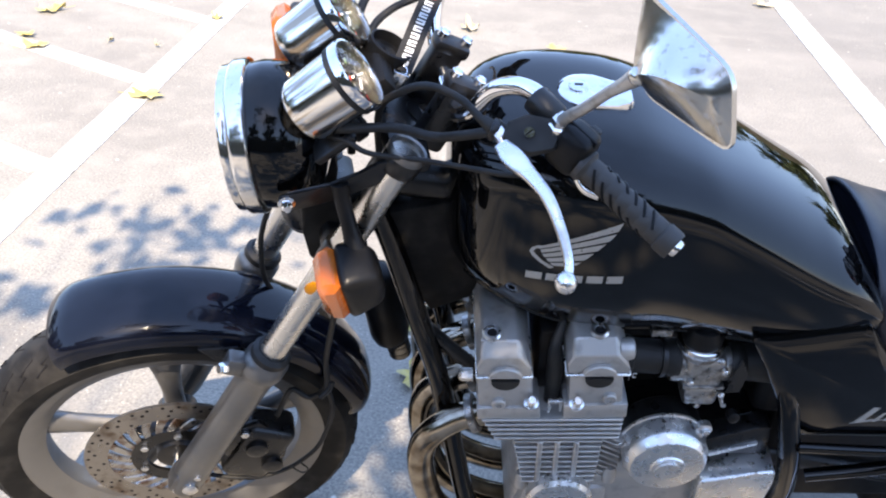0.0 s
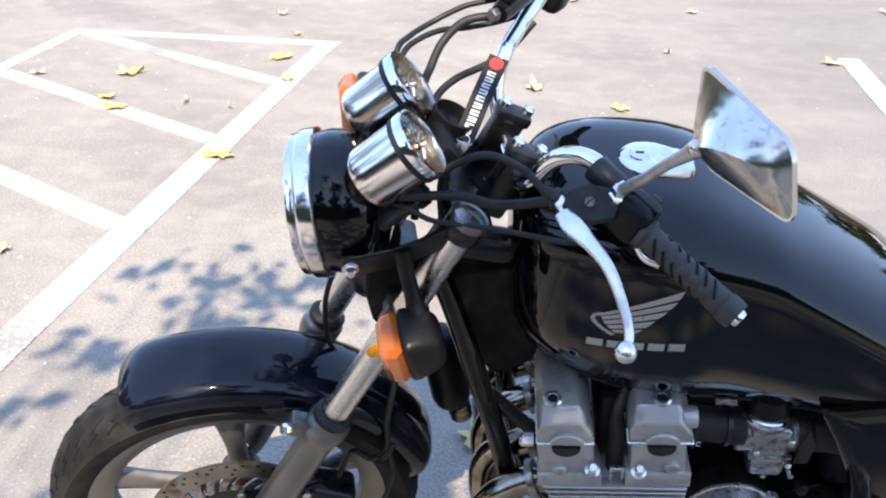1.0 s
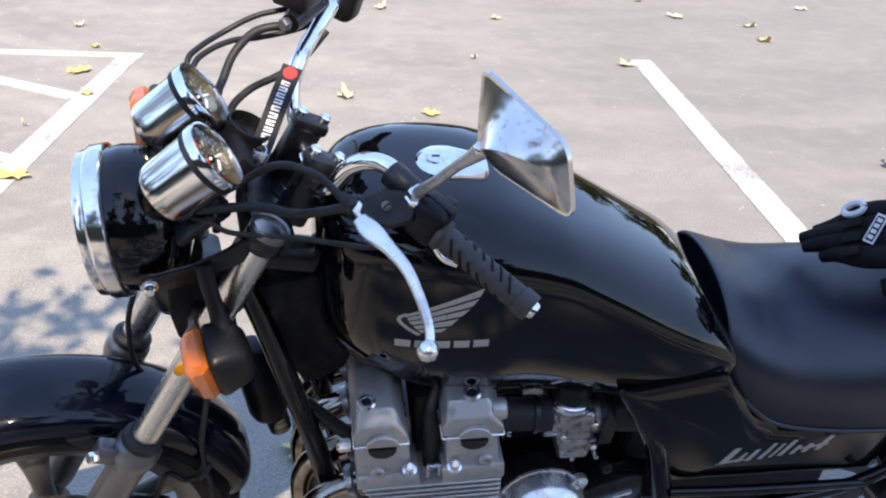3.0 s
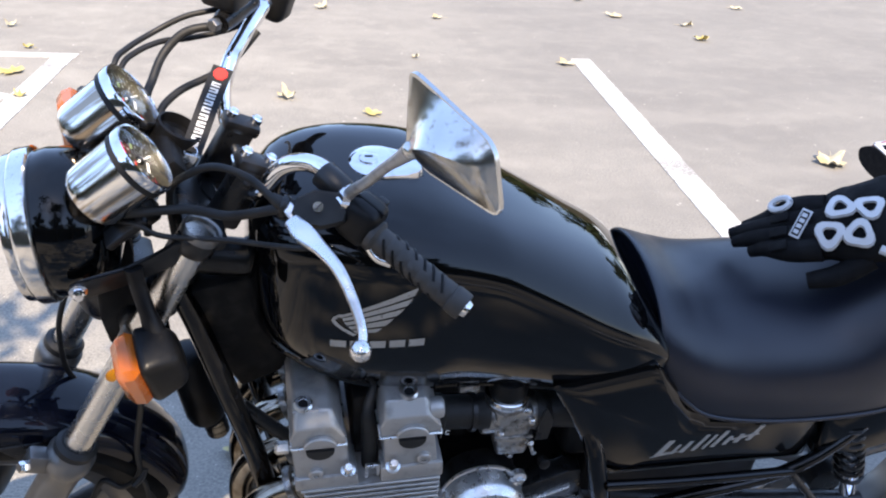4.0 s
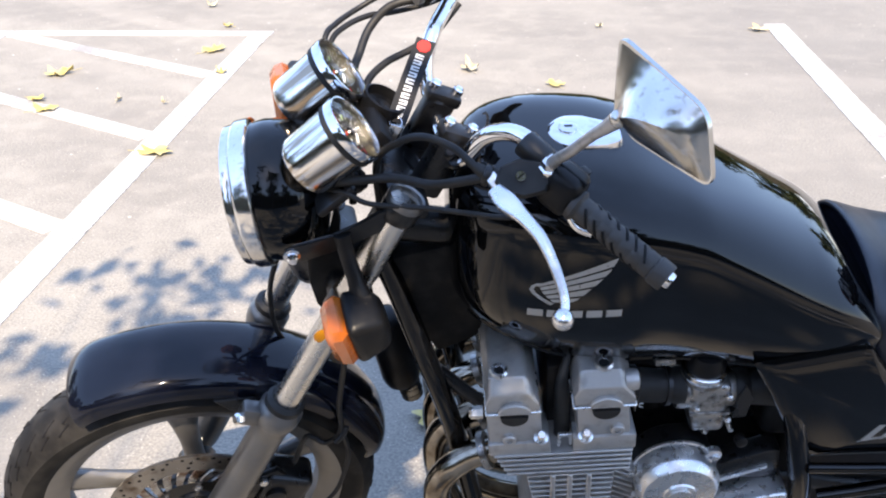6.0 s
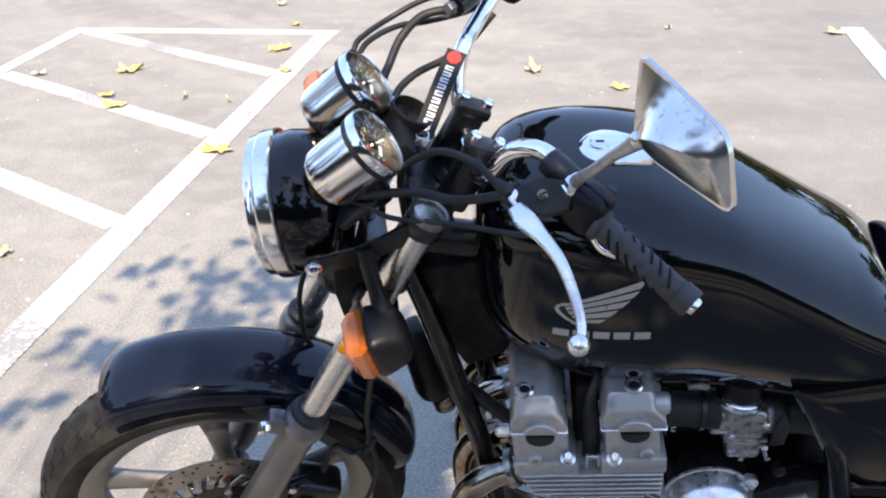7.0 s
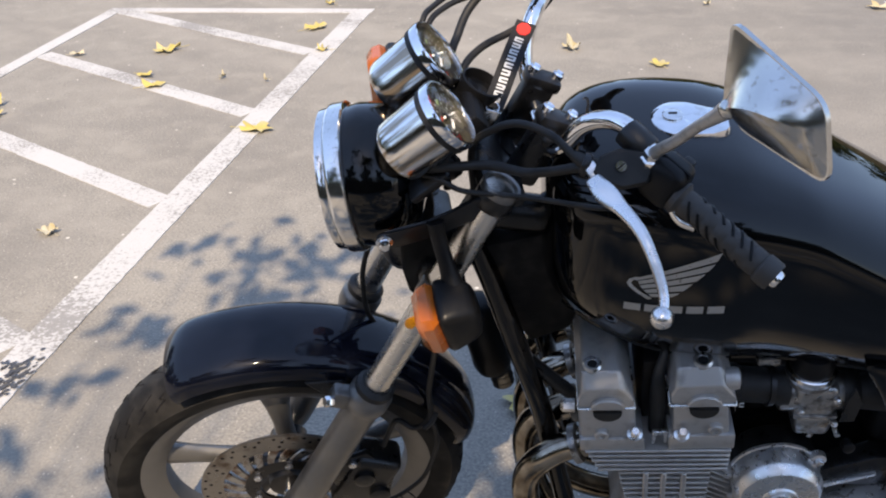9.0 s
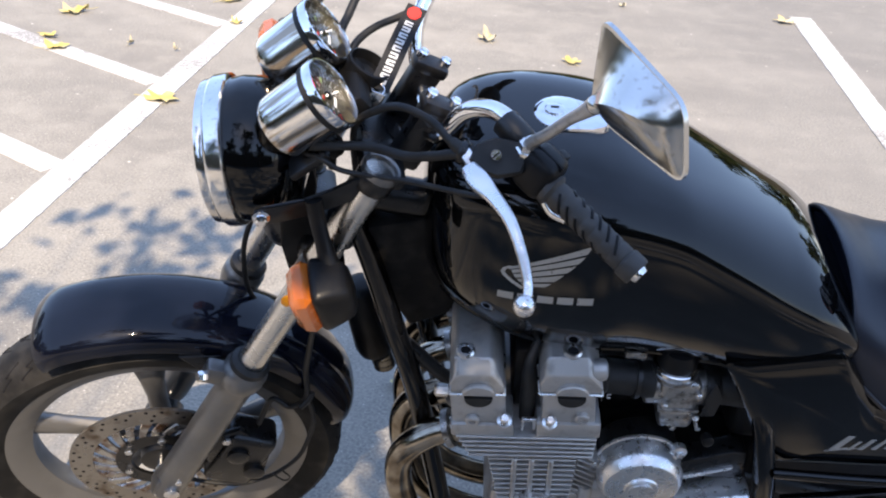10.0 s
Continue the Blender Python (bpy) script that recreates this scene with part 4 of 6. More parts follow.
# fuel tank: sections along x of top, bottom, half width
TANK = [(0.425, 0.9, 0.80, 0.03), (0.432, 0.935, 0.765, 0.07), (0.446, 0.96, 0.745, 0.1), (0.472, 0.977, 0.728, 0.13), (0.515, 0.986, 0.705, 0.152), (0.58, 0.986, 0.678, 0.166), (0.66, 0.974, 0.667, 0.17),
        (0.74, 0.944, 0.662, 0.162), (0.82, 0.905, 0.655, 0.16), (0.9, 0.862, 0.646, 0.16), (0.95, 0.833, 0.645, 0.159), (0.985, 0.806, 0.648, 0.156), (1.02, 0.77, 0.653, 0.149), (1.04, 0.742, 0.66, 0.135), (1.05, 0.72, 0.67, 0.1)]


def shoulder(x):
    """Where the dome begins, as a share of the height: lower towards the seat."""
    return 0.755 - 0.14 * min(1.0, max(0.0, (x - 0.76) / 0.18))


def crown_power(x):
    """How round the dome is: flat-topped ahead, rounder towards the seat."""
    return 0.54 + 0.36 * min(1.0, max(0.0, (x - 0.76) / 0.16))


def tuck(x):
    """How far the side draws in at its foot: deeply over the engine, less by the seat."""
    return 0.16 - 0.1 * min(1.0, max(0.0, (x - 0.72) / 0.2))


def tank_ring(x, top, bot, hw):
    """A flat dome above the shoulder, an upright side tucked in at its foot below it."""
    out, h = [], top - bot
    for k in range(72):
        t = 2 * math.pi * k / 72 - math.pi / 2
        c, s = math.cos(t), math.sin(t)
        if s >= 0:
            y, z = hw * math.copysign(abs(c) ** crown_power(x), c), bot + h * (shoulder(x) + (1 - shoulder(x)) * s**0.9)
        else:
            y = hw * math.copysign(abs(c) ** 0.18, c) * (1 - tuck(x) * abs(s) ** 2.4)
            z = bot + h * shoulder(x) * (1 - abs(s) ** 0.75)
        out.append(Vector((x, y, z)))
    return out


bm = bmesh.new()
TANK_ROWS = list(zip(*[[v.x for v in spline([Vector((r[i], 0, 0)) for r in TANK], 5)] for i in range(4)]))
skin(bm, [tank_ring(*row) for row in TANK_ROWS])
tank = part("fuel_tank", bm, PAINT, bike, "glossy black teardrop fuel tank")


def tank_side(x, z, lift=0.0012, s=-1):
    """A point on the tank's side at x, z."""
    rows = TANK_ROWS
    for a, b in zip(rows, rows[1:]):
        if a[0] <= x <= b[0]:
            t = (x - a[0]) / (b[0] - a[0])
            top, bot, hw = (a[i] + (b[i] - a[i]) * t for i in (1, 2, 3))
            h = top - bot
            u = (z - bot) / h - shoulder(x)
            if u >= 0:
                sn = min(1, u / (1 - shoulder(x))) ** (1 / 0.9)
                y = hw * (1 - sn * sn) ** (crown_power(x) / 2)
            else:
                sn = min(1, -u / shoulder(x)) ** (1 / 0.75)
                y = hw * (1 - sn * sn) ** 0.09 * (1 - tuck(x) * sn**2.4)
            return Vector((x, s * (y + lift), z))
    return Vector((x, s * 0.1, z))


def decal(name, poly, mat, parent, label="", s=-1):
    """A thin decal laid on the tank's side: quads given as four x, z corners each."""
    bm = bmesh.new()
    for q in poly:
        n, rows = 6, []
        for i in range(n + 1):
            t = i / n
            lo = [q[0][j] + (q[1][j] - q[0][j]) * t for j in (0, 1)]
            hi = [q[3][j] + (q[2][j] - q[3][j]) * t for j in (0, 1)]
            rows.append([tank_side(*lo, 0.0008, s), tank_side(*[(a + b) / 2 for a, b in zip(lo, hi)], 0.0012, s), tank_side(*hi, 0.0008, s)])
        skin(bm, rows, wrap=False)
    return part(name, bm, mat, parent, label)


for s in (-1, 1):
    feathers = []
    roots = [(0.545, 0.8615), (0.5435, 0.8545), (0.546, 0.8475), (0.551, 0.8405), (0.557, 0.834), (0.563, 0.828)]
    ends = [(0.638, 0.909), (0.632, 0.8915), (0.622, 0.875), (0.609, 0.858), (0.595, 0.8405), (0.584, 0.83)]
    for k in range(5):
        (ra, rb), (ea, eb) = (roots[k], roots[k + 1]), (ends[k], ends[k + 1])
        gap = 0.24
        feathers.append(((rb[0] + (ra[0] - rb[0]) * gap, rb[1] + (ra[1] - rb[1]) * gap), (eb[0] + (ea[0] - eb[0]) * gap, eb[1] + (ea[1] - eb[1]) * gap), ea, ra))
    feathers += [((0.533, 0.856), (0.5435, 0.8555), (0.546, 0.8615), (0.539, 0.861)), ((0.53, 0.849), (0.5345, 0.849), (0.5385, 0.8565), (0.533, 0.857)), ((0.5345, 0.841), (0.54, 0.843), (0.536, 0.8495), (0.53, 0.8495)), ((0.546, 0.831), (0.5505, 0.834), (0.54, 0.8435), (0.5345, 0.8415)), ((0.558, 0.8235), (0.5625, 0.827), (0.5505, 0.8345), (0.546, 0.8315))]
    decal("wing_decal", feathers, SILVER_INK, tank, "silver emblem of slanted bars", s)
    letters = []
    for k in range(5):
        x0, z0 = 0.529 + k * 0.0255, 0.7985 + 0.0016 * k
        letters.append(((x0, z0), (x0 + 0.0205, z0 + 0.0013), (x0 + 0.0205, z0 + 0.0148), (x0, z0 + 0.0135)))
    for q in letters:
        decal("letter_bar", [q], SILVER_INK, tank, "", s)

# filler cap with its hinged cover, a low teardrop of chrome
def teardrop(k, z, x0=0.603):
    z -= 0.007
    k *= 1.05
    out = []
    for i in range(41):
        a = math.radians(75 + 210 * i / 40)
        out.append(Vector((x0 + k * 0.0375 * math.cos(a), k * 0.0375 * math.sin(a), z)))
    out += [Vector((x0 + k * x, k * y, z - 0.004)) for x, y in ((0.035, -0.03), (0.051, -0.023), (0.056, -0.016), (0.057, 0), (0.056, 0.016), (0.051, 0.023), (0.035, 0.03))]
    return out


bm = bmesh.new()
skin(bm, [teardrop(1.0, 0.968), teardrop(1.0, 0.991), teardrop(0.97, 0.995), teardrop(0.8, 0.9975), teardrop(0.4, 0.9985), teardrop(0.05, 0.9985)])
cap = part("filler_cap", bm, CHROME, tank, "chrome teardrop fuel filler cap")
bm = bmesh.new()
skin(bm, [teardrop(1.05, 0.966), teardrop(1.05, 0.983), teardrop(1.0, 0.985)])
part("cap_seal", bm, RUBBER, cap)
part("key_flap", lathe([(0.013, 0.0), (0.013, 0.0035), (0.0095, 0.005), (0.001, 0.005)], (0.591, 0, 0.9905), (0.02, 0, 1), 24), CHROME_OLD, cap)
part("key_slot", box((0.011, 0.0022, 0.001), pose(0.591, 0, 0.9962), 0), SATIN, cap)
part("tank_seam", tube([tank_side(x, b + 0.01, 0.0) for x, t, b, h in TANK_ROWS[12:-12:2]], 0.0035, 8, 2), PAINT, tank)

# seat
SEAT = [(1.019, 0.79, 0.725, 0.12), (1.0135, 0.799, 0.715, 0.13), (1.014, 0.805, 0.703, 0.141), (1.021, 0.804, 0.69, 0.15), (1.037, 0.796, 0.673, 0.159), (1.058, 0.784, 0.653, 0.168), (1.09, 0.768, 0.63, 0.176), (1.14, 0.755, 0.616, 0.18), (1.22, 0.751, 0.608, 0.184), (1.32, 0.76, 0.606, 0.184),
        (1.4, 0.815, 0.61, 0.18), (1.46, 0.845, 0.625, 0.172), (1.55, 0.852, 0.65, 0.16), (1.66, 0.85, 0.68, 0.148), (1.75, 0.84, 0.71, 0.12), (1.775, 0.82, 0.74, 0.08)]


def seat_ring(x, top, bot, hw):
    out, h = [], top - bot
    for k in range(29):
        t = math.pi * k / 28
        c, s = math.cos(t), math.sin(t)
        p = 0.7 + 0.35 * min(1.0, max(0.0, (1.09 - x) / 0.1))
        out.append(Vector((x, hw * math.copysign(abs(c) ** p, c), bot + h * s**0.8)))
    return out


bm = bmesh.new()
skin(bm, [seat_ring(*row) for row in zip(*[[v.x for v in spline([Vector((r[i], 0, 0)) for r in SEAT], 4)] for i in range(4)])])
seat = part("seat", bm, VINYL, bike, "black vinyl stepped seat")
for s in (-1, 1):
    part("seat_piping", tube([(x, s * (hw + 0.001), b + 0.004) for x, t, b, hw in SEAT[1:-1]], 0.0035, 8), VINYL, seat)

# side covers with a script badge of plain strokes
def bulge(x, z):
    """How far out the badge lies on the rounded cover."""
    k = max(abs(x - 1.07) / (0.25 if x > 1.07 else 0.14), abs(z - 0.585) / 0.1)
    return 0.1792 - 0.0135 * k**2 / (0.75 + k)


for s in (-1, 1):
    poly = [(0.848, 0.698), (0.92, 0.713), (1.0, 0.732), (1.036, 0.688), (1.075, 0.64), (1.12, 0.617), (1.25, 0.603), (1.315, 0.6), (1.31, 0.49), (1.1, 0.488), (0.965, 0.488), (0.92, 0.56), (0.885, 0.63)]
    mid, edge, rings = Vector((1.07, 0, 0.585)), [], []
    for (x0, z0), (x1, z1) in zip(poly, poly[1:] + poly[:1]):
        edge += [Vector((x0 + (x1 - x0) * q, 0, z0 + (z1 - z0) * q)) for q in (0.04, 0.3, 0.55, 0.8, 0.96)]
    for k, y in ((0.97, 0.11), (0.99, 0.148), (1.0, 0.155), (0.997, 0.1585), (0.975, 0.1612), (0.93, 0.1645), (0.87, 0.1673), (0.78, 0.1703), (0.65, 0.1733), (0.4, 0.1765), (0.15, 0.178), (0.02, 0.178)):
        rings.append([mid + (p - mid) * k + Vector((0, s * y, 0)) for p in edge])
    bm = bmesh.new()
    skin(bm, rings if s > 0 else [r[::-1] for r in rings])
    sc = part("side_cover", bm, PAINT, bike, "glossy black side cover")
    x, strokes = 1.03, []
    for k, (w, h) in enumerate(((0.02, 0.034), (0.01, 0.02), (0.014, 0.024), (0.012, 0.034), (0.009, 0.03), (0.014, 0.034), (0.013, 0.018), (0.016, 0.018), (0.016, 0.032))):
        z = 0.545 + 0.02 * k / 9
        q = [(x, z), (x + w * 0.5, z), (x + w * 0.5 + h * 0.55, z + h), (x + h * 0.55, z + h)]
        part("badge_stroke", prism(q, s * 0.165, s * bulge(x + 0.012, z + h / 2)), SILVER_INK, sc, "silver script stroke")
        x += w * 1.1 + 0.0038
    part("badge_flourish", prism([(1.025, 0.54), (1.05, 0.545), (1.2, 0.575), (1.195, 0.578), (1.05, 0.55)], s * 0.165, s * 0.1768), SILVER_INK, sc)
    tc = [(1.32, 0.6), (1.5, 0.635), (1.72, 0.7), (1.78, 0.7), (1.74, 0.62), (1.6, 0.56), (1.4, 0.5), (1.322, 0.49)]
    part("tail_panel", prism(tc, s * 0.11, s * 0.17, 0.012, 3), PAINT, bike, "glossy black tail panel")

# frame
part("battery_box", box((0.34, 0.2, 0.25), (1.12, 0, 0.36), 0.02, seg=3), PLASTIC, bike, "black plastic battery box under the seat")
for s in (-1, 1):
    y = s
    part("down_tube", tube([(0.322, 0.022 * y, 0.83), (0.35, 0.035 * y, 0.755), (0.39, 0.07 * y, 0.64), (0.425, 0.088 * y, 0.52), (0.455, 0.1 * y, 0.35), (0.49, 0.11 * y, 0.2), (0.56, 0.11 * y, 0.15), (0.8, 0.11 * y, 0.145), (0.93, 0.12 * y, 0.17)], 0.0165, 14), PAINT, bike, "black frame tube")
    part("pivot_plate", tube([(0.93, 0.12 * y, 0.17), (0.98, 0.15 * y, 0.3), (0.972, 0.165 * y, 0.4), (0.95, 0.168 * y, 0.5), (0.92, 0.15 * y, 0.6), (0.86, 0.09 * y, 0.7)], [0.016, 0.018, 0.018, 0.017, 0.015, 0.013], 14), PAINT, bike, "black frame tube")
    part("seat_rail", tube([(0.86, 0.1 * y, 0.7), (1.1, 0.12 * y, 0.66), (1.4, 0.13 * y, 0.65), (1.72, 0.12 * y, 0.72)], 0.013), SATIN, bike)
    part("lower_rail", tube([(0.962, 0.182 * y, 0.488), (1.1, 0.184 * y, 0.484), (1.29, 0.18 * y, 0.478)], 0.0085), PAINT, bike)
    part("rear_strut", tube([(1.0, 0.17 * y, 0.40), (1.12, 0.18 * y, 0.44), (1.3, 0.175 * y, 0.485), (1.45, 0.15 * y, 0.6)], 0.011), PAINT, bike)
    part("footrest_hanger", tube([(1.28, 0.178 * y, 0.478), (1.34, 0.19 * y, 0.41), (1.4, 0.19 * y, 0.335)], 0.0075), SATIN, bike)
    part("footrest", tube([(1.4, 0.18 * y, 0.33), (1.41, 0.24 * y, 0.335), (1.415, 0.29 * y, 0.335)], [0.009, 0.013, 0.012]), RUBBER, bike)
    part("shock_absorber", tube([(1.45, 0.145 * y, 0.36), (1.36, 0.15 * y, 0.62)], 0.014, smooth=False), CHROME, bike)
    bm = bmesh.new()
    coil = [Vector((1.45, 0.145 * y, 0.36)).lerp(Vector((1.36, 0.15 * y, 0.62)), 0.15 + 0.6 * k / 90) + Vector((0.024 * math.cos(k * 0.55), 0.024 * math.sin(k * 0.55), 0)) for k in range(91)]
    part("shock_spring", tube(coil, 0.004, 6, 1), SATIN, bike)
    part("swing_arm", tube([(0.94, 0.09 * y, 0.36), (1.2, 0.1 * y, 0.315), (1.53, 0.1 * y, 0.262)], 0.02), SATIN, bike)
part("head_tube", tube([fork(0.59, 0, -0.05), fork(0.725, 0, -0.05)], 0.03, smooth=False), SATIN, bike, m=ST)
part("backbone", tube([(0.33, 0, 0.85), (0.45, 0, 0.83), (0.65, 0, 0.80), (0.88, 0, 0.72)], 0.028), SATIN, bike)
part("frame_gusset", prism([(0.335, 0.8), (0.46, 0.83), (0.5, 0.72), (0.468, 0.64), (0.408, 0.61), (0.37, 0.69)], -0.032, 0.032, 0.006), TYRE, bike, "flat black panel under the tank")
part("frame_gusset_brace", tube([(0.39, -0.06, 0.62), (0.46, -0.08, 0.56), (0.5, -0.09, 0.53)], 0.011), SATIN, bike)
part("frame_gusset_brace", tube([(0.39, 0.06, 0.62), (0.46, 0.08, 0.56), (0.5, 0.09, 0.53)], 0.011), SATIN, bike)
can = part("ignition_coil", lathe([(0.012, 0), (0.03, 0.005), (0.034, 0.02), (0.034, 0.15), (0.028, 0.16), (0.016, 0.165)], (0.344, 0.09, 0.418), (-0.16, 0, 1), 20), PLASTIC, bike, "black moulded coil on the frame")
part("coil_plug", lathe([(0.014, 0), (0.02, 0.006), (0.016, 0.014), (0.021, 0.02), (0.016, 0.028), (0.02, 0.034), (0.012, 0.045)], (0.36, 0.09, 0.375), (-0.16, 0, 1), 16), RUBBER, can)

rear_wheel = wheel("rear_wheel", (1.495, 0, 0.261), 0.308, 0.14, 0.2425, None, -1, "grey five-spoke cast rear wheel")
bm = bmesh.new()
skin(bm, [[arm(a, 0.345 + 0.03 * abs(math.cos(q)), 0.085 * math.sin(q), Vector((1.495, 0, 0.31))) for q in (math.pi * k / 12 - math.pi / 2 for k in range(13))] for a in range(-30, 75, 5)], wrap=False)
bmesh.ops.solidify(bm, geom=bm.faces[:], thickness=0.003)
part("rear_fender", bm, PLASTIC, bike, "black rear fender")
tl = part("tail_light", box((0.05, 0.15, 0.07), (1.79, 0, 0.73), 0.014), PLASTIC, bike)
part("lens", box((0.02, 0.14, 0.06), (1.818, 0, 0.73), 0.006), RED_INK, tl)
part("side_stand", tube([(0.72, -0.12, 0.15), (0.74, -0.19, 0.04), (0.75, -0.255, -0.093)], [0.013, 0.012, 0.011]), SATIN, bike)

# ---- engine ----
engine = part("engine", box((0.4, 0.33, 0.22), (0.74, 0, 0.29), 0.03, seg=3), ENGINE, bike, "silver air-cooled four-cylinder engine", m=Matrix.Translation((0.006, 0, 0.001)))
part("cylinder_core", prism([(0.56, 0.53), (0.67, 0.53), (0.69, 0.36), (0.555, 0.36)], -0.155, 0.155, 0.006), ENGINE, engine)
part("head_core", prism([(0.483, 0.54), (0.69, 0.546), (0.69, 0.5), (0.55, 0.48), (0.49, 0.5)], -0.165, 0.165, 0.005), ENGINE, engine)
for k in range(5):
    z, a, b = 0.536 - 0.0105 * k, 0.481 + 0.005 * k, 0.686
    part("head_fin", prism([(a, z - 0.0022), (b, z + 0.0052), (b, z + 0.0095), (a, z + 0.0022)], -0.182, 0.182, 0.0012, 1), ENGINE, engine)
for k in range(9):
    z, a = 0.481 - 0.0125 * k, 0.531 + 0.0025 * k
    part("cylinder_fin", prism([(a, z - 0.002), (0.664, z + 0.003), (0.664, z + 0.007), (a, z + 0.002)], -0.178, 0.178, 0.001, 1), ENGINE, engine)
    part("rear_fin", prism([(0.668, z + 0.002), (0.7, z - 0.016), (0.7, z - 0.012), (0.668, z + 0.006)], -0.165, 0.165, 0.001, 1), ENGINE, engine)
# ribs that cross the fins
for x in (0.571, 0.597, 0.626):
    part("fin_rib", prism([(x, 0.38), (x + 0.008, 0.38), (x + 0.004, 0.486), (x - 0.004, 0.486)], -0.181, -0.16, 0.002, 1), ENGINE, engine)

# cam towers: each a long ridge across the engine with a stepped end face
for x0, f in ((0.507, 0.88), (0.6375, 1.0)):
    dz = -0.005 if x0 < 0.6 else 0.004
    body = [(0.477, 0.536), (0.555, 0.54), (0.547, 0.63), (0.468, 0.626)] if x0 < 0.6 else [(0.605, 0.544), (0.684, 0.549), (0.673, 0.636), (0.598, 0.634)]
    tw = part("cam_housing", prism(body, -0.1745, 0.1745, 0.004), ENGINE, engine, "silver cam housing")
    cov = bmesh.new()
    secs = []
    base = 0.634 + dz
    for y, t, hw, low in ((-0.174, 0.636, 0.04, 0.634), (-0.173, 0.668, 0.036, 0.634), (-0.157, 0.688, 0.034, 0.634), (-0.12, 0.694, 0.034, 0.634), (0.12, 0.694, 0.034, 0.634), (0.157, 0.688, 0.034, 0.634), (0.173, 0.668, 0.036, 0.634), (0.174, 0.636, 0.04, 0.634)):
        t += dz
        sh = -0.07 * (t - base)
        mid = base + (t - base) * 0.4
        secs.append([Vector((x0 - 0.043 * f, y, base)), Vector((x0 + 0.043 * f, y, base + 0.003)), Vector((x0 + 0.0425 * f + sh * 0.4, y, mid)), Vector((x0 + hw * f - 0.006 + sh, y, t - 0.004)), Vector((x0 + hw * f - 0.011 + sh, y, t)), Vector((x0 - hw * f + 0.005 + sh, y, t - 0.002)), Vector((x0 - hw * f + sh, y, t - 0.006)), Vector((x0 - 0.0435 * f + sh * 0.4, y, mid))])
    skin(cov, secs)
    bmesh.ops.bevel(cov, geom=cov.edges[:], offset=0.0016, segments=1, affect="EDGES")
    cv = part("cam_cover", cov, ENGINE, tw, "silver cam cover", flat=True)
    part("cover_flange", prism([(x0 - 0.045 * f, 0.627 + dz), (x0 + 0.046 * f, 0.631 + dz), (x0 + 0.046 * f, 0.635 + dz), (x0 - 0.045 * f, 0.631 + dz)], -0.177, 0.177, 0.0015, 1), COVER, tw)
    for s in (-1, 1):
        # plug in the end face, bolt on top
        part("end_boss", prism([(x0 + 0.002 + 0.024 * math.cos(t), 0.634 + dz + 0.02 * math.sin(t)) for t in (math.pi * k / 12 for k in range(13))], 0.172 * s, 0.181 * s, 0.002, 1), ENGINE, tw)
        part("end_plug", prism([(x0 + 0.002 + 0.02 * math.cos(t), 0.627 + dz + 0.018 * math.sin(t)) for t in (math.pi + math.pi * k / 10 for k in range(11))], 0.171 * s, 0.18 * s), RUBBER, tw)
        BN, bx = Vector((-0.07, 0.16 * s, 1)), -0.019 if x0 < 0.6 else -0.002
        bolt = part("cover_bolt", lathe([(0.013, -0.002), (0.0135, 0.003), (0.011, 0.006), (0.008, 0.006), (0.0078, 0.003), (0.002, 0.003)], (x0 + bx, 0.146 * s, 0.6885 + dz), BN, 22), ALLOY, tw, "dished cover bolt")
        part("bolt_recess", lathe([(0.0072, 0.0035), (0.001, 0.0036)], (x0 + bx, 0.146 * s, 0.6885 + dz), BN, 12), DIAL, bolt)
        part("rib_bar", box((0.036, 0.003, 0.003), basis((x0 + bx + 0.002, 0.156 * s, 0.687 + dz), BN), 0.001), ENGINE, tw)
        for dx in ((0.042,) if x0 < 0.6 else (-0.0235,)):
            part("head_nut", lathe([(0.011, 0), (0.011, 0.006), (0.007, 0.008), (0.007, 0.02), (0.005, 0.022)], (x0 + dx, 0.176 * s, 0.572), (0, 0.5 * s, 1), 14), ALLOY, tw)
    # a stepped block below each housing, with a screw boss on its face
    low = [(0.474, 0.536), (0.566, 0.54), (0.563, 0.566), (0.472, 0.562)] if x0 < 0.6 else [(0.598, 0.542), (0.69, 0.546), (0.688, 0.577), (0.596, 0.571)]
    part("head_block", prism(low, -0.1795, -0.12, 0.003), ENGINE, tw)
    boss = (x0 - 0.004, -0.177, 0.572) if x0 < 0.6 else (x0 + 0.022, -0.177, 0.588)
    part("screw_boss", lathe([(0.0105, -0.006), (0.0105, 0.003), (0.0085, 0.005), (0.0045, 0.005), (0.004, 0.002), (0.001, 0.002)], boss, -RIGHT, 18), ENGINE, tw)
for s in (-1, 1):
    part("water_pipe_stub", lathe([(0.015, 0), (0.016, 0.014), (0.0145, 0.019), (0.009, 0.0215), (0.002, 0.022)], (0.665, 0.155 * s, 0.668), (1, 0, 0.05), 18), ENGINE, engine)
    part("tensioner_nut", lathe([(0.01, 0), (0.01, 0.016), (0.006, 0.02)], (0.466, 0.135 * s, 0.585), (-1, 0, 0), 6), COVER, engine)
# solid block added in the gap, whose deep shade is its black colour
part("gap_block", prism([(0.562, 0.54), (0.604, 0.545), (0.598, 0.665), (0.56, 0.66)], -0.12, 0.12, 0.004), PLASTIC, engine, "black block for the shaded gap between the cam covers")
part("plug_clip", prism([(0.575, 0.545), (0.579, 0.545), (0.579, 0.567), (0.592, 0.568), (0.592, 0.548), (0.596, 0.548), (0.596, 0.573), (0.575, 0.572)], -0.172, -0.166, 0.001, 1), ALLOY, engine)
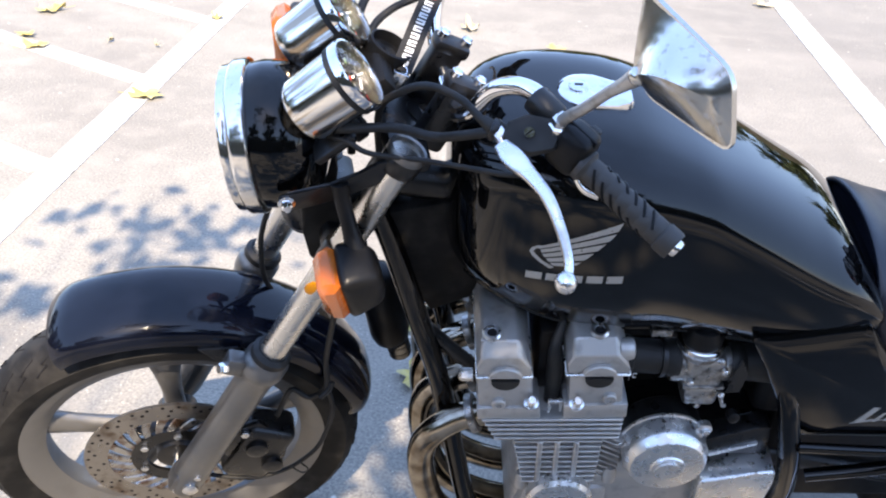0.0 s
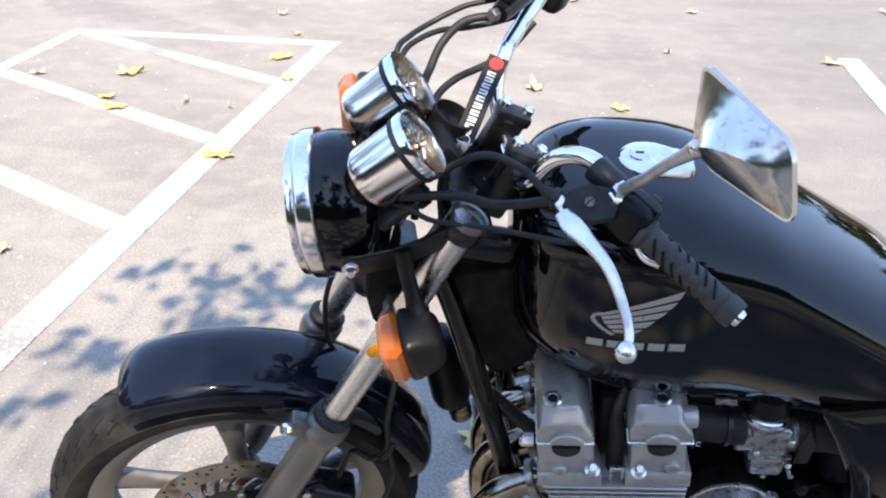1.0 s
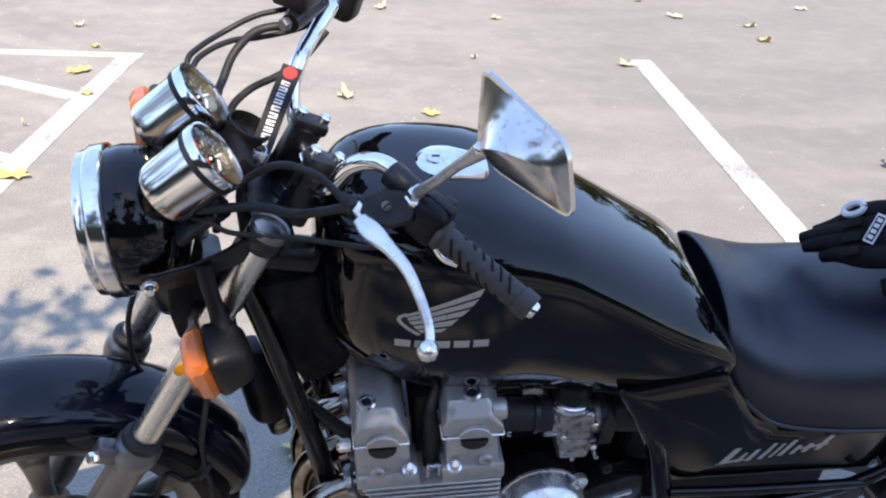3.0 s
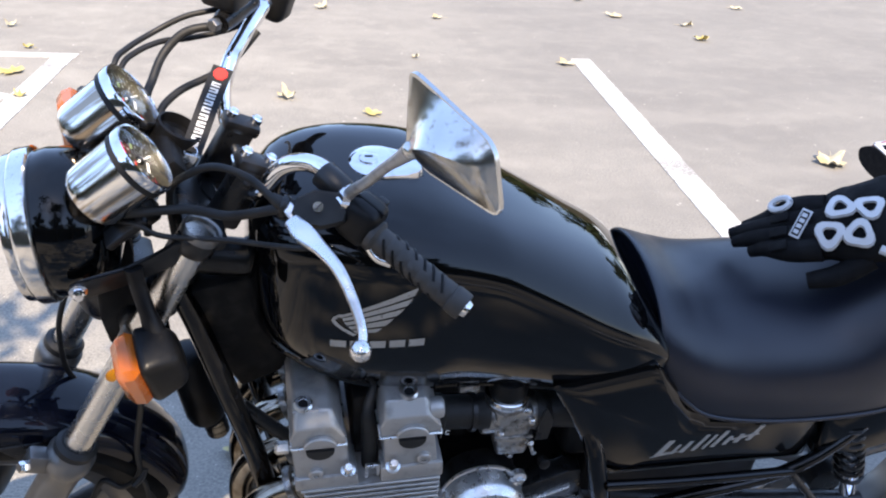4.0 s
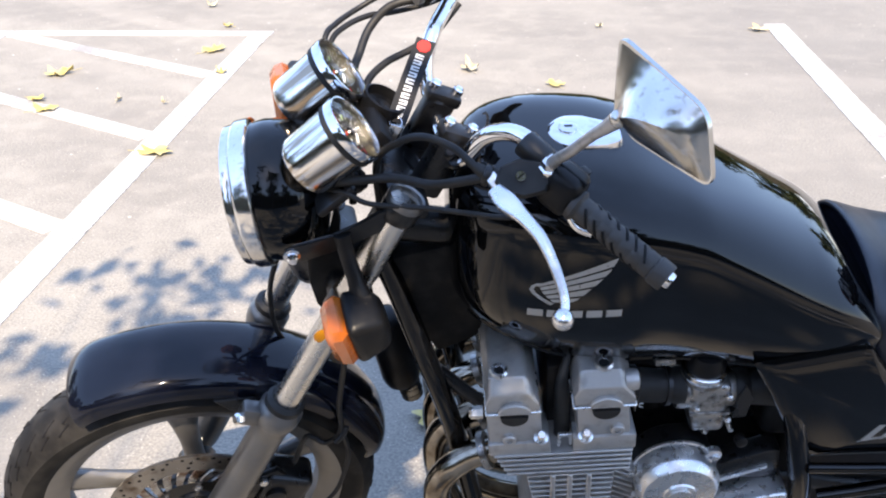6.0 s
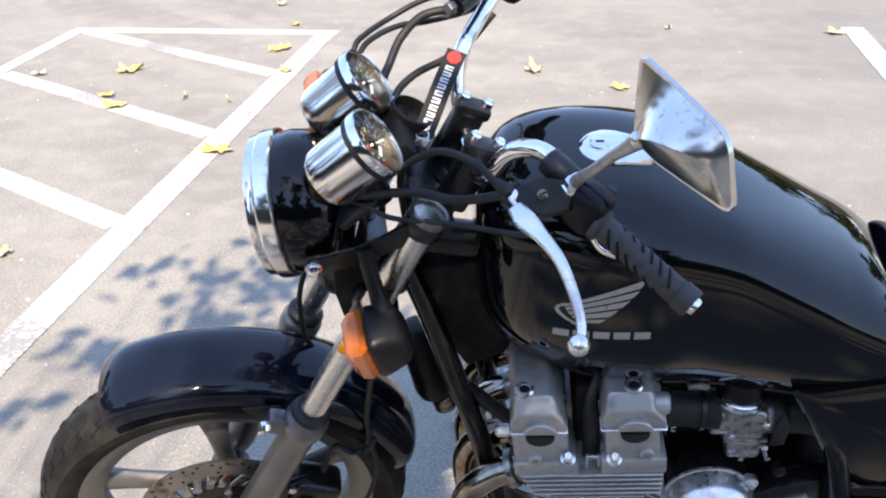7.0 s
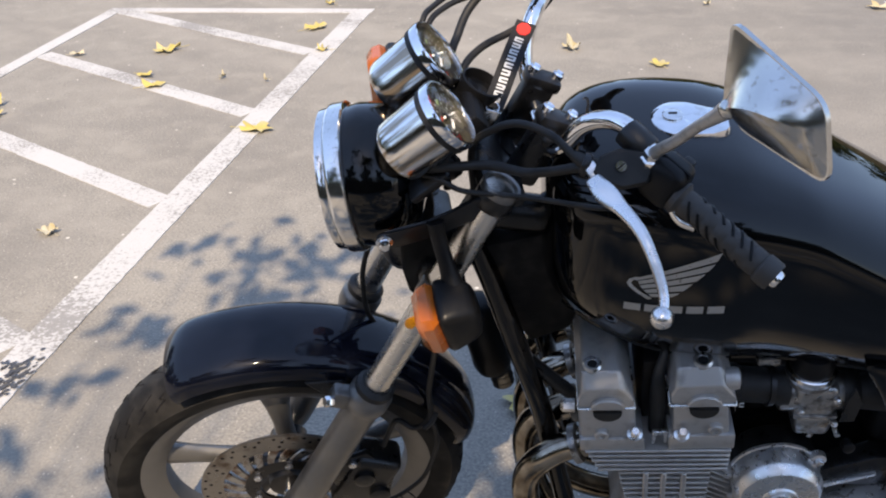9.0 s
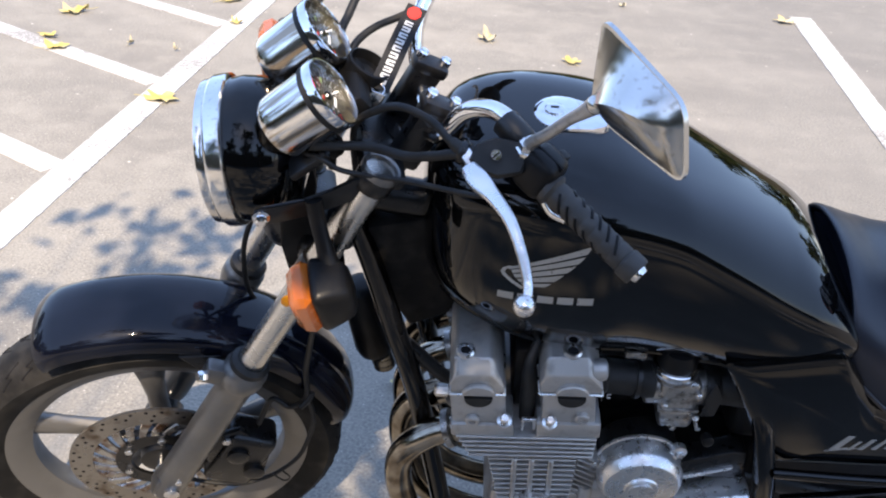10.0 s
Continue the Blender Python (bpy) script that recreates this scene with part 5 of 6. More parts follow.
for y in (-0.12, -0.045, 0.045, 0.12):
    part("plug_cap", tube([(0.584, y * 1.2, 0.545), (0.582, y * 1.2, 0.615), (0.58, y * 1.15, 0.66), (0.6, y * 0.8, 0.7)], [0.0115, 0.012, 0.008, 0.004], 12), RUBBER, engine)

# exhaust
for y in (-0.125, -0.045, 0.045, 0.125):
    k = 1.04 if abs(y) > 0.1 else 0.9
    ex = part("exhaust_header", tube([(0.5, y, 0.492), (0.455, y, 0.474), (0.418, y * k, 0.444), (0.4, y * k, 0.4), (0.402, y * k, 0.33), (0.425, y, 0.24), (0.48, y * 0.9, 0.17), (0.6, y * 0.9, 0.13), (0.9, y * 0.95, 0.125)], 0.0222, 18), HEADER, bike, "blued chrome exhaust header")
    part("header_flange", lathe([(0.03, 0), (0.031, 0.004), (0.031, 0.01), (0.024, 0.012)], (0.482, y, 0.487), (-0.9, 0, -0.35), 22), CARB, ex)
for s in (-1, 1):
    part("silencer", tube([(0.85, 0.13 * s, 0.13), (1.0, 0.18 * s, 0.16), (1.15, 0.2 * s, 0.2), (1.6, 0.22 * s, 0.28), (1.72, 0.22 * s, 0.3)], [0.022, 0.03, 0.042, 0.046, 0.036], 22), CHROME, bike, "long chrome silencer")

# alternator and sprocket covers
AC = Vector((0.765, -0.15, 0.449))
alt = part("alternator_cover", lathe([(0.062, -0.006), (0.068, -0.005), (0.068, -0.001), (0.0655, 0.0), (0.065, 0.026), (0.0635, 0.031), (0.0575, 0.0415), (0.0555, 0.0435), (0.0265, 0.0455), (0.0245, 0.0485), (0.002, 0.0485)], AC, -RIGHT, 48), COVER, engine, "round silver alternator cover")
part("alternator_drum", lathe([(0.06, -0.045), (0.065, -0.04), (0.0655, -0.012), (0.0655, -0.005)], AC, -RIGHT, 48), SATIN, alt, "black alternator housing")
part("centre_arc", prism([(AC.x + 0.021 * math.cos(t), AC.z - 0.004 + 0.021 * math.sin(t)) for t in (math.pi * k / 12 for k in range(13))] + [(AC.x + 0.016 * math.cos(t), AC.z - 0.004 + 0.016 * math.sin(t)) for t in (math.pi * (12 - k) / 12 for k in range(13))], -0.2025, -0.199), COVER, alt)
for a in (38, 172, 265):
    part("cover_screw", hexbolt(AC + Vector((0.071 * math.cos(radians(a)), -0.008, 0.071 * math.sin(radians(a)))), -RIGHT, 0.0065, 0.006), ALLOY, alt)
    part("screw_boss", lathe([(0.011, -0.004), (0.0115, 0.007), (0.0095, 0.0085)], AC + Vector((0.07 * math.cos(radians(a)), 0, 0.07 * math.sin(radians(a)))), -RIGHT, 16), COVER, alt)
sp = part("sprocket_cover", prism([(0.822, 0.408), (0.905, 0.432), (0.935, 0.436), (0.938, 0.41), (0.93, 0.3), (0.83, 0.28), (0.822, 0.4)], -0.192, -0.12, 0.005, 2), COVER, engine, "silver sprocket cover")
# black finish stands for the shade that falls on this plate
part("cover_backplate", prism([(0.822, 0.43), (0.93, 0.43), (0.922, 0.497), (0.9, 0.495), (0.83, 0.466)], -0.155, -0.12, 0.004), SATIN, sp, "plate behind the cover with its shade put into a black finish")
part("cover_lip", prism([(0.828, 0.428), (0.905, 0.462), (0.907, 0.467), (0.828, 0.435)], -0.162, -0.15, 0.0015, 1), COVER, sp)
part("crankcase_top", prism([(0.68, 0.36), (0.7, 0.43), (0.78, 0.45), (0.93, 0.43), (0.95, 0.36)], -0.12, 0.12, 0.012), SATIN, engine)
part("crankcase_side", prism([(0.555, 0.36), (0.69, 0.36), (0.7, 0.2), (0.6, 0.17), (0.54, 0.26)], -0.175, 0.175, 0.014), ENGINE, engine)
part("points_cover", lathe([(0.052, 0), (0.052, 0.02), (0.046, 0.026), (0.002, 0.028)], (0.612, -0.17, 0.352), -RIGHT, 36), COVER, engine)
part("coil_box", box((0.2, 0.1, 0.12), (0.77, 0.02, 0.49), 0.01), PLASTIC, engine)
for x, z in ((0.553, 0.352), (0.69, 0.37)):
    part("base_stud", lathe([(0.012, 0), (0.012, 0.02), (0.008, 0.03)], (x, -0.16, z), (0, 0, 1), 12), ENGINE, engine)
part("starter_motor", lathe([(0.03, -0.06), (0.034, -0.05), (0.034, 0.05), (0.03, 0.06)], (0.735, -0.02, 0.545), RIGHT, 24), SATIN, engine)

# carburettors
CZ = 0.03
for y in (-0.115, -0.04, 0.04, 0.115):
    cb = part("carburettor", box((0.06, 0.056, 0.06), (0.815, y, 0.572), 0.01, seg=3), CARB, bike, "grimy alloy carburettor", m=Matrix.Translation((-0.008, 0, CZ)))
    part("bore", lathe([(0.026, -0.045), (0.028, -0.04), (0.028, 0.04), (0.026, 0.045)], (0.812, y, 0.57), (1, 0, 0.05), 24), CARB, cb)
    part("vacuum_chamber", lathe([(0.03, 0.595), (0.033, 0.6), (0.033, 0.607), (0.03, 0.61)], (0.806, y, 0), (0, 0, 1), 28), CARB, cb)
    part("vacuum_ring", lathe([(0.029, 0.61), (0.034, 0.612), (0.034, 0.619), (0.031, 0.621)], (0.806, y, 0), (0, 0, 1), 28), CHROME_OLD, cb)
    part("vacuum_cap", lathe([(0.029, 0.62), (0.03, 0.634), (0.024, 0.648), (0.006, 0.654), (0.001, 0.654)], (0.806, y, 0), (0, 0, 1), 28), PLASTIC, cb)
    part("float_bowl", box((0.05, 0.05, 0.045), (0.82, y, 0.52), 0.009, seg=3, taper=1.12), CARB, cb)
    part("bowl_flange", box((0.062, 0.06, 0.006), (0.818, y, 0.545), 0.002), CARB, cb)
    part("drain_screw", hexbolt((0.822, y - 0.012, 0.497), (0, -0.2, -1), 0.006, 0.012), ALLOY, cb)
    part("intake_boot", lathe([(0.027, 0), (0.03, 0.004), (0.03, 0.018), (0.026, 0.022), (0.026, 0.075), (0.029, 0.08), (0.029, 0.09)], (0.688, y, 0.585), (1, 0, -0.08), 24), RUBBER, cb)
    part("boot_clamp", lathe([(0.0305, 0.06), (0.0305, 0.067)], (0.69, y, 0.585), (1, 0, -0.08), 24), SATIN, cb)
    part("air_boot", lathe([(0.027, 0), (0.031, 0.006), (0.031, 0.02), (0.027, 0.026), (0.032, 0.07)], (0.85, y, 0.57), (1, 0, 0.05), 24), RUBBER, cb)
    for z, dx in ((0.56, -0.02), (0.585, 0.025), (0.535, 0.03)):
        part("jet_screw", lathe([(0.005, 0), (0.005, 0.006), (0.003, 0.008)], (0.815 + dx, y - 0.028, z), (0, -1, 0), 10), ALLOY, cb)
# a printed letter on the nearest boot
mark = part("printed_letter", box((0.0012, 0.0012, 0.008), (0.704, -0.1385, 0.594), 0), WHITE_INK, bike, "white printed letter")
for dz in (-0.0038, 0.0038):
    part("letter_stroke", box((0.005, 0.0012, 0.0012), (0.707, -0.1385, 0.594 + dz), 0), WHITE_INK, mark)
part("throttle_rod", tube([(0.84, -0.16, 0.555), (0.84, 0.16, 0.555)], 0.004, smooth=False), CHROME_OLD, bike)
part("throttle_bracket", prism([(0.842, 0.57), (0.862, 0.572), (0.866, 0.61), (0.852, 0.64), (0.845, 0.61)], -0.148, -0.144), SATIN, bike)
part("idle_knob", lathe([(0.008, 0), (0.009, 0.004), (0.009, 0.014), (0.006, 0.016)], (0.858, -0.152, 0.53), (0.1, -1, 0.2), 14), PLASTIC, bike)
part("airbox", box((0.17, 0.26, 0.16), (0.985, 0, 0.575), 0.02, seg=3), PLASTIC, bike, "black plastic airbox")
part("fuel_hose", tube([(0.77, -0.09, 0.685), (0.775, -0.11, 0.655), (0.79, -0.115, 0.63), (0.81, -0.1, 0.6)], 0.005), RUBBER, bike)
petcock = part("fuel_tap", box((0.03, 0.024, 0.03), (0.735, -0.11, 0.676), 0.005), CARB, bike)
part("tap_handle", box((0.03, 0.006, 0.012), (0.735, -0.126, 0.672), 0.002), CARB, petcock)
# x, y, height, spread, leaves, seed, leaf size
TREES = [(-9.5, -17.5, 6.0, 2.8, 2600, 2, 0.22), (-3.2, -19.0, 6.5, 3.0, 2600, 3, 0.22), (5.6, -18.0, 6.2, 3.1, 2600, 5, 0.22), (12.8, -16.8, 6.4, 2.8, 2600, 6, 0.22), (-4.5, -12.0, 8.4, 2.9, 4600, 21, 0.17), (2.2, -13.2, 9.0, 3.1, 5000, 22, 0.17), (8.4, -12.2, 8.4, 2.9, 4600, 23, 0.17), (-16.5, -5.5, 7.2, 3.0, 3600, 7, 0.2), (-17.5, -10.5, 7.8, 3.0, 3600, 8, 0.2), (-16.0, -0.5, 6.4, 2.8, 3200, 9, 0.2), (-17.0, 5.0, 6.0, 2.8, 3000, 10, 0.2),
         (-14.0, 27.0, 6.4, 3.4, 2200, 11, 0.3), (-8.5, 28.5, 7.0, 3.6, 2200, 12, 0.3), (-3.0, 29.0, 6.4, 3.4, 2200, 13, 0.3), (2.5, 27.5, 7.2, 3.6, 2200, 14, 0.3), (8.0, 28.5, 6.6, 3.4, 2200, 15, 0.3), (13.5, 28.0, 7.0, 3.6, 2200, 16, 0.3), (20.0, 26.0, 7.0, 3.6, 2200, 17, 0.3), (24.5, 20.5, 9.0, 4.2, 2600, 31, 0.34), (29.0, 13.5, 9.5, 4.4, 2600, 32, 0.34), (31.0, 6.0, 9.0, 4.2, 2600, 33, 0.34), (17.0, 29.5, 9.5, 4.2, 2600, 34, 0.34), (5.4, 31.5, 9.5, 4.2, 2600, 35, 0.34), (-5.6, 32.0, 9.5, 4.2, 2600, 36, 0.34)]
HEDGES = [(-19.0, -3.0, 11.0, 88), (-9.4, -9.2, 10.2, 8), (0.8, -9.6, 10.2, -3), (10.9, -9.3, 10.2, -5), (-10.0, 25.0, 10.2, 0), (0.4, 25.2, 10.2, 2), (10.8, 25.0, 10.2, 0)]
# drooping twigs of the shade tree: where their shade falls, leaves, looseness
TWIGS = [(-0.764, 1.252, 5, 0.067), (-0.602, 1.287, 6, 0.085), (-0.601, 1.164, 7, 0.076), (-0.45, 1.189, 9, 0.085), (-0.52, 0.974, 10, 0.076), (-0.409, 1.048, 10, 0.085), (-0.328, 1.147, 8, 0.085), (-0.307, 0.937, 8, 0.085), (-0.854, 0.777, 4, 0.048), (-0.752, 0.742, 6, 0.048), (-0.66, 0.776, 4, 0.048), (-0.833, 0.467, 5, 0.048),
         (-0.833, 0.233, 5, 0.048), (-0.864, 0.046, 7, 0.067), (-0.762, 0.02, 5, 0.057), (-0.566, 0.058, 5, 0.048), (-0.128, 1.301, 6, 0.095),
         (0.12, 0.2, 16, 0.08), (0.26, 0.16, 16, 0.08), (0.1, 0.36, 16, 0.08), (0.19, 0.47, 12, 0.06), (0.08, 0.55, 14, 0.08), (0.22, 0.62, 16, 0.08), (0.36, 0.62, 10, 0.06), (0.12, 0.74, 12, 0.08), (0.28, 0.8, 12, 0.09), (0.05, 0.9, 9, 0.08), (0.38, 0.28, 12, 0.05), (0.18, 0.3, 12, 0.06),
         (0.42, 0.44, 14, 0.07), (0.52, 0.24, 26, 0.09), (0.52, 0.42, 28, 0.09), (0.56, 0.6, 18, 0.08), (0.66, 0.3, 28, 0.1), (0.68, 0.5, 26, 0.1), (0.74, 0.68, 18, 0.1), (0.82, 0.25, 26, 0.1), (0.84, 0.45, 26, 0.1), (0.9, 0.65, 22, 0.11), (1.0, 0.3, 24, 0.11), (1.02, 0.52, 24, 0.11), (0.6, 0.08, 24, 0.1), (0.8, 0.06, 24, 0.1), (0.44, 0.14, 16, 0.08)]

# ---- lanyard on the key ----
LIFT = bike.matrix_world @ ST
strap_line = [(0.364, 0.002, 1.011), (0.379, 0.027, 1.0235), (0.396, 0.055, 1.0395), (0.412, 0.08, 1.053), (0.4265, 0.102, 1.064)]
lanyard = tagged(new("key_lanyard"), "black woven key strap with white print and a red dot", "key strap")
lanyard.matrix_world = LIFT


def strap_frame(t):
    pts = spline(strap_line, 8)
    f = t * (len(pts) - 1)
    i = min(int(f), len(pts) - 2)
    p = pts[i].lerp(pts[i + 1], f - i)
    d = (pts[i + 1] - pts[i]).normalized()
    face = Vector((-0.25, -0.75, 0.62))
    face = (face - d * face.dot(d)).normalized()
    return p, d, face, face.cross(d)


def strap_quad(t0, t1, w0, w1, lift):
    bm = bmesh.new()
    rings = []
    for k in range(9):
        p, d, face, side = strap_frame(t0 + (t1 - t0) * k / 8)
        rings.append([p + side * w + face * h for w, h in ((w0, lift), (w1, lift), (w1, lift - 0.0016), (w0, lift - 0.0016))])
    skin(bm, rings)
    return bm


part("strap", strap_quad(0, 1, -0.0135, 0.0135, 0.004), STRAP, lanyard)
for k in range(10):
    t = 0.07 + 0.073 * k
    for q in (0.0, 0.034):
        part("print_bar", strap_quad(t + q, t + q + 0.017, -0.0055, 0.0055, 0.0048), WHITE_INK, lanyard, "white printed bar")
    part("print_bar", strap_quad(t + 0.017, t + 0.034, -0.0055 + 0.0085 * (k % 2), -0.003 + 0.0085 * (k % 2), 0.0048), WHITE_INK, lanyard, "white printed bar")
p, d, face, side = strap_frame(0.9)
part("red_dot", lathe([(0.0098, 0), (0.0096, 0.0007)], p + face * 0.0042, face, 8), RED_INK, lanyard, "red printed emblem")
p, d, face, side = strap_frame(0.0)
part("ring", tube([p + face * 0.003 + side * 0.008 * math.cos(a) + d * 0.008 * math.sin(a) for a in (k * 0.45 for k in range(15))], 0.0012, 6), CHROME, lanyard)
part("key", box((0.02, 0.003, 0.032), basis(p - face * 0.002 - d * 0.016, FD), 0.001), CHROME_OLD, lanyard, "steel key in the ignition")

# ---- gloves on the seat ----
def glove(m, label, flip=1):
    g = tagged(new("motorcycle_glove"), label, "glove", "pair of gloves")
    g.matrix_world = bike.matrix_world @ m
    sec = [(-0.005, 0.0, 0.03, 0.012), (0.02, 0.004, 0.044, 0.025), (0.06, 0.01, 0.056, 0.033), (0.11, 0.014, 0.064, 0.039), (0.15, 0.014, 0.064, 0.04), (0.19, 0.01, 0.06, 0.04), (0.23, 0, 0.058, 0.036)]
    bm = bmesh.new()
    rings = []
    for x, y, w, h in [tuple(v) for v in zip(*[[q.x for q in spline([Vector((r[i], 0, 0)) for r in sec], 4)] for i in range(4)])]:
        ring = []
        for k in range(20):
            t = 2 * math.pi * k / 20
            wob = 1 + 0.1 * noise.noise(Vector((x * 38, math.cos(t) * 1.6, math.sin(t) * 1.6 + flip * 3)))
            ring.append(Vector((x, y + w * math.cos(t) * wob, max(0.0, h + h * math.sin(t) * wob))))
        rings.append(ring)
    skin(bm, rings)
    part("palm", bm, GLOVE, g)
    for k, (y0, y1, ln) in enumerate(((-0.034, -0.022, 0.06), (-0.012, -0.006, 0.085), (0.011, 0.008, 0.09), (0.033, 0.02, 0.072))):
        pts = [(0.04, y0, 0.042), (0.0, y0, 0.038), (-ln * 0.6, y1, 0.024), (-ln, y1, 0.012)]
        f = part("finger", tube(pts, [0.018, 0.017, 0.0135, 0.0085], 12), GLOVE, g)
        gm = basis(Vector(pts[1]) + Vector((-0.018, 0, 0.0125)), (-0.45, 0, 1))
        part("finger_guard", tube([gm @ Vector((0.015 * math.cos(a), 0.009 * math.sin(a), 0.001)) for a in (2 * math.pi * j / 10 for j in range(11))], 0.0045, 6, 2) if k == 3 and flip > 0 else box((0.028, 0.015, 0.006), gm, 0.003), GLOVE_WHITE if k == 3 and flip > 0 else GLOVE, f)
    part("thumb", tube([(0.1, -0.04 * flip, 0.028), (0.06, -0.062 * flip, 0.02), (0.02, -0.07 * flip, 0.016)], [0.017, 0.0155, 0.012], 12), GLOVE, g)
    # flat ring-shaped knuckle armour, each a rounded triangle
    for x, y, turn in ((0.05, -0.027, 25), (0.062, 0.01, -20), (0.087, -0.027, 200), (0.099, 0.01, 160)):
        rings = []
        for k in range(18):
            a = 2 * math.pi * k / 18
            r = 1 + 0.14 * math.cos(3 * (a - radians(turn)))
            ring = []
            for q, lift in ((0.44, 0.0), (0.48, 0.0045), (0.98, 0.0045), (1.04, -0.001)):
                px, py = x + 0.0185 * q * r * math.cos(a), y + 0.0165 * q * r * math.sin(a)
                ring.append(Vector((px, py, 0.0795 - 6.5 * (py - 0.008) ** 2 - 0.06 * abs(px - 0.08) + lift)))
            rings.append(ring)
        bm = bmesh.new()
        skin(bm, rings, closed=True)
        part("knuckle_guard", bm, GLOVE_WHITE, g, "white ring-shaped knuckle guard")
    tm = pose(0.012, -0.006, 0.0635, 0, -18, 62)
    part("name_tag", box((0.042, 0.015, 0.002), tm, 0.0006), GLOVE_WHITE, g, "white woven tag")
    part("name_bar", box((0.036, 0.0105, 0.0012), tm @ Matrix.Translation((0, 0, 0.0012)), 0), GLOVE, g)
    for k in range(4):
        part("name_bar", box((0.0055, 0.007, 0.001), tm @ Matrix.Translation((-0.0125 + 0.0083 * k, 0, 0.002)), 0), GLOVE_WHITE, g)
    # stitched seams over the back of the hand and striped side panel
    for y0 in (-0.012, 0.036):
        part("seam", tube([(0.12 + 0.012 * q, y0 + 0.004 * math.sin(q), 0.0765 - 6 * y0 * y0) for q in range(6)], 0.0014, 5, 2), GLOVE_GREY, g)
    for k, mt in enumerate((GLOVE_WHITE, GLOVE_RED, GLOVE_WHITE)):
        part("side_stripe", tube([(0.112 + 0.009 * k, -0.045 + 0.004 * k, 0.062), (0.14 + 0.009 * k, -0.054, 0.055), (0.19, -0.057 - 0.001 * k, 0.05 - 0.008 * k)], 0.006, 8), mt, g)
    part("wrist_trim", tube([(0.18, 0.052 * math.cos(a), 0.038 + 0.04 * math.sin(a)) for a in (math.pi * k / 10 for k in range(11))], 0.005, 8, 2), GLOVE_RED, g, "red trim")
    part("wrist_panel", box((0.045, 0.05, 0.004), pose(0.205, 0.0, 0.075, 0, 4, 0), 0.0015), GLOVE_WHITE, g)
    return g


glove(pose(1.288, 0.022, 0.797, 28, -20, -32) @ Matrix.Scale(1.12, 4), "black textile motorcycle glove with white knuckle guards on the seat", 1)
glove(pose(1.585, 0.125, 0.866, 0, 0, 187) @ Matrix.Scale(0.64, 4), "black textile glove with red trim lying behind the other", -1)

# ---- fallen leaves ----
def leaf_mesh(seed, size, curl):
    rnd = random.Random(seed)
    bm = bmesh.new()
    c = bm.verts.new((0, 0, 0.004))
    ring = []
    n = 20
    for k in range(n):
        a = 2 * math.pi * k / n
        lobe = 0.66 + 0.34 * abs(math.cos(a * 2.5)) ** 0.8
        r = size * 0.46 * lobe * (0.8 + 0.4 * rnd.random())
        ring.append(bm.verts.new((r * math.cos(a), r * math.sin(a) * 0.8, 0.004 + curl * (r / size) ** 2 * (0.1 + 1.1 * rnd.random() * abs(math.sin(a * 1.5 + seed))))))
    for k in range(n):
        bm.faces.new((c, ring[k], ring[(k + 1) % n]))
    tube([(-size * 0.4, 0, 0.006), (-size * 0.6, size * 0.06, 0.006), (-size * 0.8, size * 0.05, 0.008)], 0.0012, 5, 2, bm)
    return bm


# x, y, size, pale
LEAVES = [(-0.961, 2.291, 0.15, 0), (-1.175, 3.874, 0.16, 0), (0.292, 3.53, 0.13, 1), (1.25, 5.602, 0.1, 1), (-1.872, 3.405, 0.16, 0), (3.071, 5.142, 0.13, 0),
          (-1.791, 2.969, 0.1, 0), (-1.673, 2.825, 0.13, 0), (-1.382, 2.963, 0.05, 1), (-1.351, 1.305, 0.09, 1), (0.309, 0.762, 0.08, 0), (-2.335, 2.473, 0.14, 0), (-2.248, 2.379, 0.11, 0), (-2.344, 3.304, 0.08, 1), (-3.45, 3.513, 0.1, 1), (-3.316, 3.12, 0.06, 1),
          (-1.009, 3.437, 0.09, 0), (2.828, 2.656, 0.2, 1), (2.639, 5.866, 0.16, 1), (3.118, 5.61, 0.12, 1), (0.422, 5.834, 0.13, 1), (0.726, 3.276, 0.12, 0), (1.939, 4.36, 0.12, 1), (-1.507, 4.961, 0.08, 1), (1.02, 4.428, 0.06, 1),
          (3.779, 6.322, 0.11, 1), (2.49, 6.46, 0.09, 1), (0.348, 0.553, 0.12, 0), (-1.248, 4.419, 0.08, 0), (-1.141, 2.926, 0.03, 1)]
for n, (x, y, size, pale) in enumerate(LEAVES):
    ob = part("fallen_leaf", leaf_mesh(n, size, 0.11 + 0.04 * (n % 3)), FALLEN_PALE if pale else FALLEN)
    ob.matrix_world = pose(x, y, 0.004, 0, 0, 57 * n)
    tagged(ob, "pale dry leaf lying on the asphalt" if pale else "yellow fallen leaf curled on the asphalt", "leaf", "fallen leaves")

# ---- trees beside the lot, whose shade and mirror image show ----
def leaf_cloud(name, spots, size, rnd, parent, mat=LEAF):
    """Many small leaves, each folded along its middle, in one mesh."""
    verts, faces = [], []
    for c in spots:
        s = size * (0.7 + 0.7 * rnd.random())
        m = Matrix.Translation(c) @ Euler((rnd.random() * 1.6 - 0.8, rnd.random() * 1.6 - 0.8, rnd.random() * 6.3)).to_matrix().to_4x4()
        i = len(verts)
        verts += [m @ Vector(v) for v in ((-s, 0, 0), (-0.2 * s, -0.6 * s, 0.1 * s), (s, 0, -0.1 * s), (-0.2 * s, 0.6 * s, 0.1 * s))]
        faces.append((i, i + 1, i + 2, i + 3))
    me = bpy.data.meshes.new(name)
    me.from_pydata([tuple(v) for v in verts], [], faces)
    me.materials.append(mat)
    crown = new(name, me)
    crown.parent = parent
    tagged(crown, kind="stuff")


